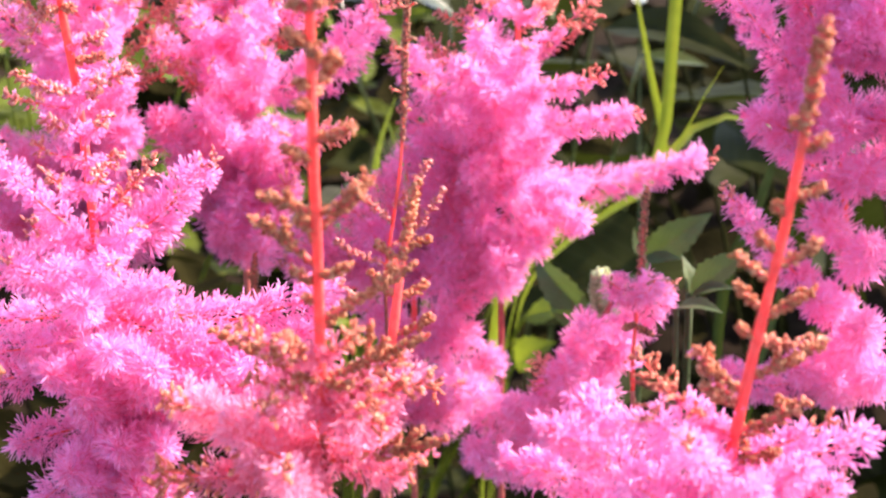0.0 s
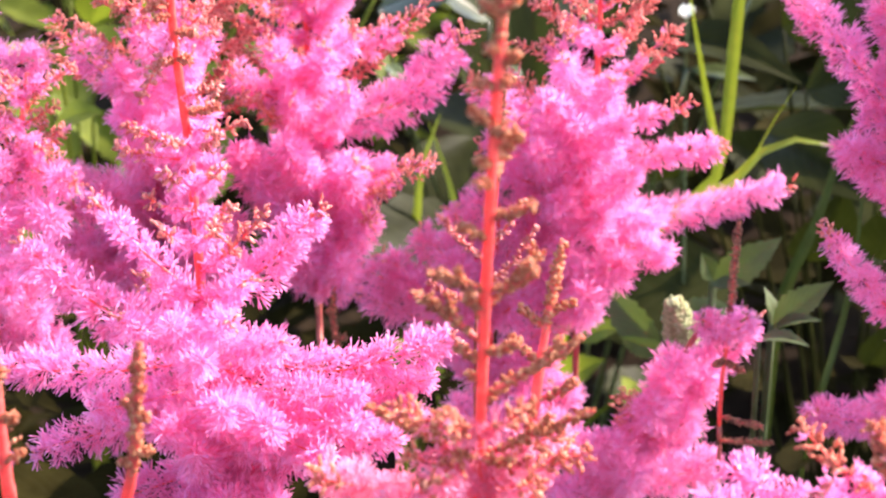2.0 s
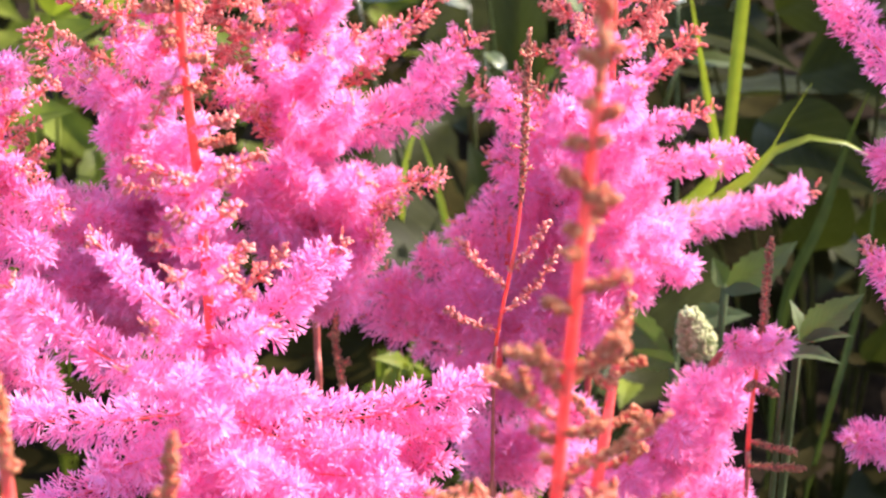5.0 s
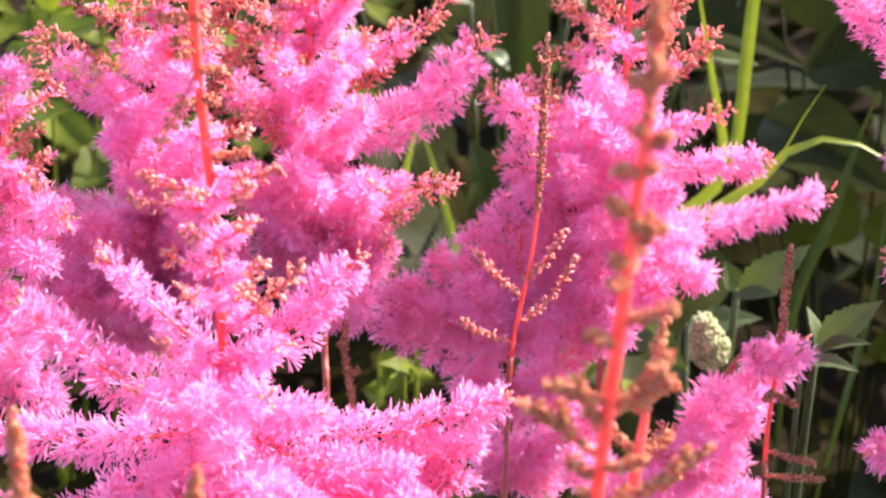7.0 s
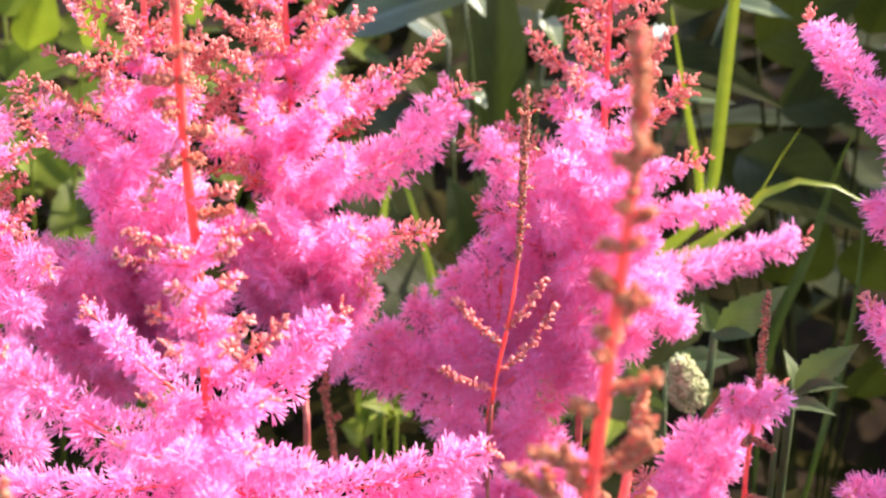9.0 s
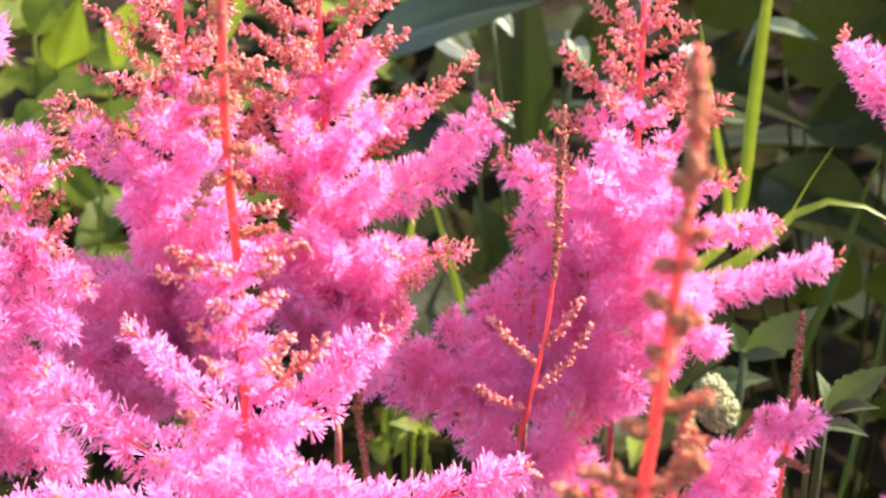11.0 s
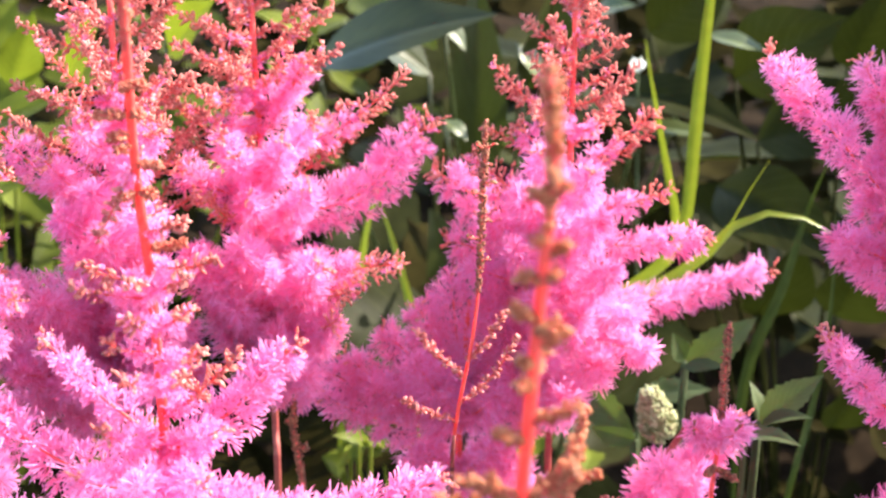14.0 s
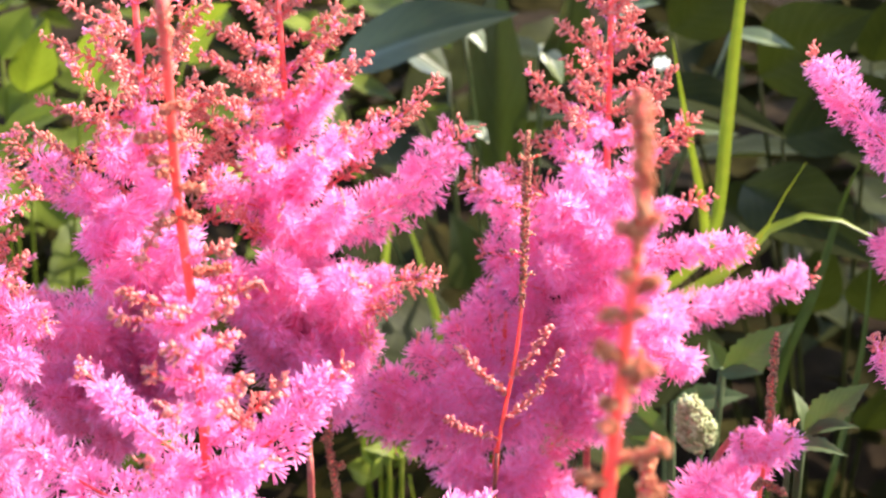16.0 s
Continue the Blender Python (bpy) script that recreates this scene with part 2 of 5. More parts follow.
def beads(heap, at, way, radius, rng, level=1):
    """Closed buds, a little longer than wide, pointing along way."""
    k = len(at)
    if not k:
        return
    v, f = ICO[level]
    way = unit(way)
    a = unit(np.cross(way, rng.normal(size=(k, 3))))
    b = np.cross(way, a)
    stretch = rng.uniform(1.3, 2.4, (k, 1))
    zz = v[:, 2][None, :, None]
    taper = 1 - 0.4 * np.clip(zz, 0, 1)
    p = at[:, None, :] + radius[:, None, None] * (taper * (v[:, 0][None, :, None] * a[:, None, :] + v[:, 1][None, :, None] * b[:, None, :]) + zz * (way * stretch)[:, None, :])
    heap.bulk(p, f)


# ---- astilbe ----
def blossom(line, radius, bud, rng, petal_heap, bud_heap, axis_heap, fine=False, bead=0.00053, level=0):
    """A bottle-brush of florets: short branchlets set evenly round a branch, each with a few florets; the last `bud` of it is still closed."""
    n = len(line)
    t, a, b = line_axes(line)
    length = np.linalg.norm(np.diff(line, axis=0), axis=1).sum()
    count = max(10, int(length / 0.00074 * max(radius, 0.0055 if bud > 0.4 else 0) / 0.006))
    u = (np.arange(count) + rng.random(count)) / count * 0.96 + 0.04
    i = np.clip((u * (n - 1)).astype(int), 0, n - 1)
    ang = np.arange(count) * 2.399 + rng.uniform(-0.5, 0.5, count)
    out = np.cos(ang)[:, None] * a[i] + np.sin(ang)[:, None] * b[i]
    shape = np.clip(0.35 + u * 2.0, 0, 1) * (1.06 - 0.3 * u) * np.sqrt(np.clip((1.05 - u) / 0.2, 0.05, 1))
    reach = radius * shape * rng.uniform(1.2, 1.5, count)
    go = unit(out + 0.6 * t[i] + rng.normal(0, 0.14, (count, 3)))
    ctr = line[i] + (t[i] * rng.uniform(-1, 1, (count, 1))) * length / n
    is_bud = (u > 1 - bud * rng.uniform(0.8, 1.15, count)) & ((rng.random(count) > 0.12) | (bud > 0.97))
    # open florets
    o = np.repeat(np.where(~is_bud)[0], 4)
    f = rng.uniform(0.03, 1.0, len(o)) ** 0.62
    long = min(0.0052, 0.40 * radius + 0.0019)
    place = ctr[o] + go[o] * (np.maximum(reach[o] - long * 0.85, 0.0006) * f)[:, None] + rng.normal(0, 0.0007, (len(o), 3))
    m = 5
    pp = np.repeat(place, m, 0)
    ww = unit(np.repeat(go[o], m, 0) + rng.normal(0, 0.52, (len(pp), 3)))
    young = np.repeat(np.clip((1 - bud - u[o]) / 0.15 + 0.45, 0.45, 1), m) if bud else 1.0
    petals(petal_heap, pp, ww, rng.uniform(0.7, 1.12, len(pp)) * long * young * np.repeat(0.72 + 0.42 * f, m), rng.uniform(0.0004, 0.00058, len(pp)), rng, fine)
    # closed buds, in short rows along their branchlets
    c = np.repeat(np.where(is_bud)[0], 6)
    f = np.tile(np.linspace(0.25, 1.0, 6), len(c) // 6) * rng.uniform(0.9, 1.1, len(c))
    place = ctr[c] + go[c] * (np.maximum(reach[c], bead * 2.2) * 0.85 * f)[:, None] + rng.normal(0, bead * 0.55, (len(c), 3))
    beads(bud_heap, place, go[c] + rng.normal(0, 0.3, (len(c), 3)), rng.uniform(0.7, 1.2, len(c)) * bead, rng, level)
    tube(axis_heap, line[:-1] if n > 8 else line, [0.0005, 0.00035, 0.0002], 5)


def cob(line, rng, thick, bead):
    """Places and directions of buds packed round a twig, closing over its end."""
    n = len(line)
    t, a, b = line_axes(line)
    length = np.linalg.norm(np.diff(line, axis=0), axis=1).sum()
    k = max(10, int(2 * math.pi * thick * length / (3.9 * bead * bead)))
    u = (np.arange(k) + rng.uniform(0, 1, k)) / k * 0.86 + 0.14
    i = np.clip((u * (n - 1)).astype(int), 0, n - 1)
    ang = np.arange(k) * 2.4 + rng.uniform(-0.5, 0.5, k)
    end = np.sqrt(np.clip(1 - ((u - 0.8) / 0.2).clip(0) ** 2, 0.02, 1)) * np.clip(0.35 + u * 1.8, 0, 1)
    knot = 1 + 0.28 * np.sin(u * length / 0.0026 * 2 * math.pi + rng.uniform(0, 6))
    out = unit(np.cos(ang)[:, None] * a[i] + np.sin(ang)[:, None] * b[i] + 0.5 * t[i])
    place = line[i] + t[i] * (rng.uniform(-1, 1, (k, 1)) * length / n) + out * (thick * end * knot * rng.uniform(0.7, 1.2, k))[:, None]
    return place, out + 0.4 * t[i] * u[:, None] ** 2


def bud_spike(line, rng, bud_heap, axis_heap, bead=0.0007, thick=(0.0008, 0.0005), level=1):
    """A twig set all round with closed buds; small beads stand singly, larger ones are packed."""
    if bead < 0.00062:
        t, a, b = line_axes(line)
        length = np.linalg.norm(np.diff(line, axis=0), axis=1).sum()
        k = max(5, int(length / 0.0012))
        i = np.linspace(2, len(line) - 1, k).astype(int)
        ang = np.arange(k) * 2.4
        out = unit(np.cos(ang)[:, None] * a[i] + np.sin(ang)[:, None] * b[i] + 0.45 * t[i])
        beads(bud_heap, line[i] + out * bead, out, bead * rng.uniform(0.6, 1.1, k), rng, level)
    else:
        place, out = cob(line, rng, bead * 1.35, bead * 0.62)
        beads(bud_heap, place, out, bead * 0.62 * rng.uniform(0.72, 1.15, len(place)), rng, level)
    tube(axis_heap, line, thick, 6)


def bud_mesh(material):
    """One closed bud, egg-shaped with a blunt tip."""
    mesh = bpy.data.meshes.new("bud")
    rings = [(-0.75, 0.62), (0.1, 1.0), (0.85, 0.66)]
    v = [(0, 0, -1.05)] + [(r * math.cos(g + 0.4 * q), r * math.sin(g + 0.4 * q), z) for q, (z, r) in enumerate(rings) for g in [s * math.pi / 3 for s in range(6)]] + [(0, 0, 1.25)]
    f = [(0, 1 + (s + 1) % 6, 1 + s) for s in range(6)] + [(13 + s, 13 + (s + 1) % 6, 19) for s in range(6)]
    f += [(1 + 6 * q + s, 1 + 6 * q + (s + 1) % 6, 7 + 6 * q + (s + 1) % 6, 7 + 6 * q + s) for q in range(2) for s in range(6)]
    mesh.from_pydata(v, [], f)
    mesh.polygons.foreach_set("use_smooth", [True] * len(mesh.polygons))
    mesh.materials.append(material)
    return mesh


def single_buds(line, rng, mesh, parent, origin, bead, thick):
    """The buds of a near twig, each an object of its own on one shared mesh."""
    for place, way in zip(*cob(line, rng, thick, bead)):
        ob = new("bud", mesh)
        ob.parent = parent
        size = bead * rng.uniform(0.75, 1.2)
        ob.matrix_basis = Matrix.LocRotScale(Vector(place - np.array(origin)), Vector(way).to_track_quat("Z", "Y"), (size, size * rng.uniform(0.85, 1.1), size))


NEAR_BUD = bud_mesh(BUD_NEAR)


def bow(base, tip, sag, rng, n=24):
    """A branch from base to tip that leaves flat and turns up at its end."""
    base, tip = np.array(base), np.array(tip)
    d = tip - base
    l = np.linalg.norm(d)
    mid = base + 0.5 * d + np.array([0, 0, -sag * l]) + rng.normal(0, 0.02 * l, 3)
    return spline([base, mid, tip], n)


def astilbe(label, stem, radii, branches, seed, twigs=(), stem_material=STEM_RED, tip_buds=0.0, tip_bead=0.0011, level=0, bud_material=None, petal_material=None, dark_from=0.8, crown=None, fine=False, branch_buds=None):
    """One flower stalk: a red stem to the ground, side branches with blossoms or buds, bud twigs near the top.
    branches: (place on the stem, tip, radius, closed share, how far it sags); twigs: (tip, bead)."""
    rng = np.random.default_rng(seed)
    bud_material, petal_material = bud_material or BUD_CORAL, petal_material or PETAL
    low = np.array(stem[-1])
    foot = np.array([low[0] + rng.uniform(-0.02, 0.02), low[1] + 0.03, 0.0])
    visible = spline(stem, 80)
    down = np.array([low * 0.65 + foot * 0.35 + np.array([0, -0.012, 0]), foot])
    whole = spline([*visible[::8], visible[-1] + 1e-5, *down], 120)
    root = new("astilbe_flower")
    root.location = foot
    tagged(root, label, "flower", "pink astilbe flowers")
    h = Heap()
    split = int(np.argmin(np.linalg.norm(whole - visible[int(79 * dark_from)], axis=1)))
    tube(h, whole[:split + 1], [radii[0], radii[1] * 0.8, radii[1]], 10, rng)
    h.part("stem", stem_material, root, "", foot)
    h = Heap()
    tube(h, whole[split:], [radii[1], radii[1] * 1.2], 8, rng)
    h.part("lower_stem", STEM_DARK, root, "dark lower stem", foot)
    jobs = list(branches)
    if crown:
        count, lo, hi, reach, closed = crown
        for j in range(count):
            u = lo + (hi - lo) * (j + rng.uniform(0, 1)) / count
            ang = j * 2.4 + rng.uniform(-0.5, 0.5)
            l = reach * (0.45 + 0.55 * (u - lo) / (hi - lo)) * rng.uniform(0.8, 1.15)
            tip = visible[int(u * 79)] + l * np.array([math.cos(ang) + 0.25 * math.copysign(1, math.cos(ang)), abs(math.sin(ang)) * 0.8 - 0.05, rng.uniform(0.45, 0.8)])
            jobs.append((u, tip, 0.0031, closed))
    for u, tip, radius, bud, *sag in jobs:
        line = bow(visible[min(79, int(u * 79))], tip, sag[0] if sag else 0.06, rng)
        ax, pe, bu = Heap(), Heap(), Heap()
        blossom(line, radius, bud, rng, pe, bu, ax, fine, level=level)
        branch = ax.part("flower_branch", stem_material, root, "", foot)
        if pe.n:
            tagged(pe.part("blossom", petal_material, branch, "open thread-petalled pink blossoms", foot, False), kind="stuff")
        if bu.n:
            tagged(bu.part("bud_spray", branch_buds or bud_material, branch, "small closed coral buds", foot), kind="stuff")
    for tip, bead in twigs:
        # the twig leaves the stem a little below its tip
        away = np.array(tip) - visible
        up = -np.gradient(visible, axis=0)
        up = unit(up)
        rise = (away * up).sum(1)
        k = int(np.argmin(np.abs(rise - (0.6 if bead > 0.001 else 0.33) * np.linalg.norm(away - rise[:, None] * up, axis=1))))
        ax, bu = Heap(), Heap()
        line = bow(visible[k], tip, 0.03, rng, 16)
        if bead > 0.001:
            tube(ax, line, (0.0008, 0.0005), 6)
            twig = ax.part("bud_twig", stem_material, root, "", foot)
            single_buds(line, rng, NEAR_BUD, twig, foot, 0.00058, bead * 0.8)
            # short side twigs turning up
            length = np.linalg.norm(line[-1] - line[0])
            for j in (range(2) if length > 0.011 else range(0)):
                at = line[int(15 * rng.uniform(0.3, 0.7))]
                way = unit(unit(line[-1] - line[0]) + np.array([rng.normal(0, 0.4), rng.normal(-0.1, 0.4), rng.uniform(0.3, 0.9)]))
                side, short = Heap(), bow(at, at + way * length * rng.uniform(0.28, 0.42), 0.05, rng, 10)
                tube(side, short, (0.0005, 0.0004), 5)
                single_buds(short, rng, NEAR_BUD, side.part("side_twig", stem_material, root, "", foot), foot, 0.00056, bead * 0.6)
            continue
        bud_spike(line, rng, bu, ax, bead, (0.0004, 0.0003) if bead < 0.00062 else (0.0006, 0.0004))
        twig = ax.part("bud_twig", stem_material, root, "", foot)
        tagged(bu.part("bud_spray", bud_material, twig, "round closed buds", foot), kind="stuff")
    if tip_buds:
        if tip_bead > 0.001:
            ax = Heap()
            line = visible[:int(80 * tip_buds)][::-1]
            tube(ax, line, (radii[0], radii[0] * 0.7), 8)
            single_buds(line, rng, NEAR_BUD, ax.part("bud_tip", stem_material, root, "", foot), foot, 0.00066, tip_bead * 1.0)
            return root
        ax, bu = Heap(), Heap()
        bud_spike(visible[:max(3, int(80 * tip_buds))][::-1], rng, bu, ax, tip_bead, (radii[0], radii[0] * 0.8))
        twig = ax.part("bud_tip", stem_material, root, "", foot)
        tagged(bu.part("bud_spray", bud_material, twig, "round closed buds", foot), kind="stuff")
    return root


# ---- leaves and grass ----
def leaf(heap, base, tip, width, face, rng, fold=0.25, arch=0.12, teeth=0, point=1.0, ripple=0.04, rows=25, cols=9):
    """A pointed leaf with a raised midrib; face: the way its upper side looks."""
    base, tip = np.array(base, float), np.array(tip, float)
    d = tip - base
    l = np.linalg.norm(d)
    t = d / l
    up = np.array(face, float)
    up = unit(up - t * (up @ t))
    side = np.cross(t, up)
    v = np.linspace(0, 1, rows)
    s = np.linspace(-1, 1, cols)
    half = width / 2 * np.sin(math.pi * v ** 0.8) ** point * (1 - 0.15 * v)
    if teeth:
        half = half * (1 + 0.13 * (1 - 2 * ((v * teeth) % 1)) * (v > 0.15))
    half = np.maximum(half, width * 0.012)
    ph = rng.uniform(0, 6)
    p = (base + v[:, None] * d)[:, None, :] + (half[:, None] * s[None, :])[:, :, None] * side
    lift = arch * l * np.sin(math.pi * v)[:, None] + fold * half[:, None] * np.abs(s)[None, :] - 0.10 * half[:, None] * (np.abs(s) < 0.05)[None, :] + ripple * half[:, None] * np.sin(v * 14 + ph)[:, None] * (s ** 2)[None, :]
    p = p + lift[:, :, None] * up
    uv = np.stack(np.meshgrid(s, v), -1).reshape(-1, 2)
    faces = [(i * cols + j, i * cols + j + 1, (i + 1) * cols + j + 1, (i + 1) * cols + j) for i in range(rows - 1) for j in range(cols - 1)]
    heap.add(p.reshape(-1, 3), faces, uv)


def blade(heap, points, width, face, keel=0.25):
    """A grass blade along a line, narrowing to its tip, with a keel."""
    line = spline(points, 40)
    t = unit(np.gradient(line, axis=0))
    up = np.array(face, float)
    side = unit(np.cross(t, up))
    nrm = np.cross(side, t)
    v = np.linspace(0, 1, 40)
    half = width / 2 * np.clip((1 - v) / 0.3, 0.02, 1) ** 0.75 * np.clip((v - 0.55) * 3.5, 0.1, 1)
    p = np.stack([line - side * half[:, None], line - side * half[:, None] * 0.45 - nrm * (keel * 0.6 * half)[:, None], line - nrm * (keel * half)[:, None],
                  line + side * half[:, None] * 0.45 - nrm * (keel * 0.6 * half)[:, None], line + side * half[:, None]], 1)
    faces = [(i * 5 + j, i * 5 + j + 1, (i + 1) * 5 + j + 1, (i + 1) * 5 + j) for i in range(39) for j in range(4)]
    heap.add(p.reshape(-1, 3), faces)


def leafy(name, label, category, foot, leaves, material, seed, stalk_material=None, group=""):
    """A plant of single leaves on stalks from one foot. leaves: (base, tip, width, face, teeth)."""
    rng = np.random.default_rng(seed)
    root = new(name)
    root.location = foot
    tagged(root, label, category, group)
    for base, tip, width, face, teeth in leaves:
        h = Heap()
        leaf(h, base, tip, width, face, rng, teeth=teeth, fold=rng.uniform(0.12, 0.35), arch=rng.uniform(0.03, 0.14))
        h.part("leaf", material, root, "", foot)
        h = Heap()
        b = np.array(base)
        mid = 0.5 * (b + np.array(foot)) + np.array([0, 0, 0.04])
        tube(h, spline([foot, mid, b], 16), [0.0022, 0.0016, 0.0011], 6)
        h.part("stalk", stalk_material or material, root, "", foot)
    return root


def grass(label, foot, blades, seed, material=GRASS):
    root = new("grass_tuft")
    root.location = foot
    tagged(root, label, "grass", "grass among the flowers")
    for points, width, face in blades:
        h = Heap()
        low = np.array(points[0])
        f = np.array(foot)
        blade(h, [f, f * 0.4 + low * 0.6 + np.array([0, 0, 0.03]), *points], width, face)
        h.part("blade", material, root, "", foot)
    return root


# ---- ground ----
rng = np.random.default_rng(5)
g = Heap()
edge = np.concatenate([-np.geomspace(1500, 1.2, 12), np.linspace(-1.0, 1.6, 90), np.geomspace(1.8, 1500, 12)])
gx, gy = np.meshgrid(edge, edge)
near = np.exp(-((gx / 2.0) ** 2 + ((gy - 0.4) / 2.0) ** 2))
gz = near * (0.012 * np.sin(gx * 7.1 + 1.3 * np.sin(gy * 5)) + 0.008 * np.sin(gy * 19 + gx * 11) + rng.normal(0, 0.003, gx.shape)) - 0.012 * near - 0.001
m = len(edge)
g.add(np.stack([gx, gy, gz], -1).reshape(-1, 3), [(i * m + j, i * m + j + 1, (i + 1) * m + j + 1, (i + 1) * m + j) for i in range(m - 1) for j in range(m - 1)])
tagged(g.part("ground", SOIL), "dark crumbly garden soil under the flowers", "soil", "", "structure")

# ---- flowers of the middle distance ----
astilbe("pink astilbe plume on a bright red stem, tip in tan bud",
        [(-0.0676, -0.1561, 0.8123), (-0.0680, -0.1531, 0.7975), (-0.0688, -0.1507, 0.7616), (-0.0688, -0.1427, 0.7255), (-0.0691, -0.1402, 0.6857), (-0.0701, -0.1383, 0.6631), (-0.0693, -0.1361, 0.6369), (-0.0714, -0.1301, 0.5973)],
        (0.0011, 0.0015),
        [(0.65, (-0.1010, -0.1350, 0.7060), 0.0054, 0.12), (0.66, (-0.0326, -0.1320, 0.7011), 0.0074, 0.08, 0.1), (0.61, (-0.0468, -0.1500, 0.7089), 0.0032, 0.6), (0.73, (-0.1206, -0.1450, 0.6952), 0.0077, 0.03, 0.12), (0.73, (0.0077, -0.1420, 0.6630), 0.0079, 0.03, 0.1), (0.77, (-0.0196, -0.1680, 0.6585), 0.0069, 0),
         (0.77, (-0.1399, -0.1300, 0.6421), 0.0075, 0.02), (0.80, (-0.0962, -0.1780, 0.6587), 0.0068, 0), (0.81, (-0.0570, -0.1862, 0.6661), 0.0070, 0), (0.81, (-0.0284, -0.1850, 0.6489), 0.0071, 0), (0.81, (-0.0432, -0.1862, 0.6595), 0.0070, 0), (0.82, (-0.1242, -0.1500, 0.6233), 0.0074, 0.03),
         (0.82, (-0.0745, -0.1859, 0.6561), 0.0068, 0), (0.70, (-0.0708, -0.1800, 0.6892), 0.0053, 0)] +
        [(0.70, (-0.0540, -0.1800, 0.6910), 0.0056, 0.05), (0.73, (-0.0627, -0.1877, 0.6826), 0.0062, 0), (0.67, (-0.0816, -0.1650, 0.6953), 0.0048, 0.15), (0.67, (-0.0513, -0.1600, 0.6925), 0.0055, 0.1),
         (0.70, (-0.0876, -0.1700, 0.6839), 0.0058, 0.05), (0.70, (-0.0416, -0.1700, 0.6776), 0.0061, 0.02), (0.24, (-0.0792, -0.1550, 0.7439), 0.0020, 0.8), (0.41, (-0.0855, -0.1500, 0.7356), 0.0024, 0.6), (0.44, (-0.0880, -0.1500, 0.7284), 0.0027, 0.5), (0.51, (-0.0804, -0.1550, 0.7160), 0.0032, 0.4),
         (0.56, (-0.0751, -0.1650, 0.7124), 0.0032, 0.4), (0.48, (-0.0726, -0.1650, 0.7281), 0.0025, 0.5), (0.33, (-0.0575, -0.1500, 0.7469), 0.0022, 0.7), (0.38, (-0.0504, -0.1500, 0.7364), 0.0022, 0.6), (0.43, (-0.0571, -0.1600, 0.7375), 0.0025, 0.55)] +
        [(0.48, (-0.0572, -0.1550, 0.7254), 0.0029, 0.45),
         (0.53, (-0.0551, -0.1550, 0.7126), 0.0030, 0.45), (0.56, (-0.0579, -0.1700, 0.7154), 0.0031, 0.35), (0.41, (-0.0711, -0.1650, 0.7378), 0.0022, 0.6), (0.82, (-0.0100, -0.1650, 0.6408), 0.0074, 0), (0.87, (-0.0000, -0.1420, 0.6479), 0.0070, 0, 0.08), (0.92, (-0.0037, -0.1480, 0.6402), 0.0070, 0, 0.08),
         (0.82, (-0.0192, -0.1750, 0.6548), 0.0069, 0), (0.92, (-0.0909, -0.1500, 0.6408), 0.0080, 0), (0.95, (-0.0951, -0.1600, 0.6141), 0.0081, 0), (0.95, (-0.0675, -0.1818, 0.6486), 0.0075, 0), (0.96, (-0.0744, -0.1814, 0.6187), 0.0078, 0), (0.92, (-0.0449, -0.1800, 0.6536), 0.0075, 0),
         (0.95, (-0.0345, -0.1700, 0.6419), 0.0077, 0)] +
        [(0.97, (-0.0583, -0.1809, 0.6285), 0.0077, 0), (0.97, (-0.0436, -0.1809, 0.6287), 0.0077, 0), (0.99, (-0.0912, -0.1600, 0.5911), 0.0083, 0), (1.00, (-0.0691, -0.1800, 0.6120), 0.0078, 0), (1.00, (-0.0540, -0.1800, 0.6105), 0.0078, 0),
         (1.00, (-0.0437, -0.1700, 0.6004), 0.0080, 0)],
        11,
        [((-0.0764, -0.1560, 0.7786), 0.0008), ((-0.0736, -0.1555, 0.7723), 0.0008), ((-0.0723, -0.1552, 0.7689), 0.0008), ((-0.0656, -0.1560, 0.7787), 0.0008), ((-0.0621, -0.1545, 0.7647), 0.0008), ((-0.0647, -0.1529, 0.7559), 0.0008), ((-0.0733, -0.1529, 0.7550), 0.0008), ((-0.0691, -0.1563, 0.7852), 0.0008), ((-0.0642, -0.1563, 0.7860), 0.0008), ((-0.0583, -0.1488, 0.7406), 0.0008)],
        bud_material=BUD_PEACH, branch_buds=BUD_CORAL, tip_buds=0.1, tip_bead=0.0009, fine=True)

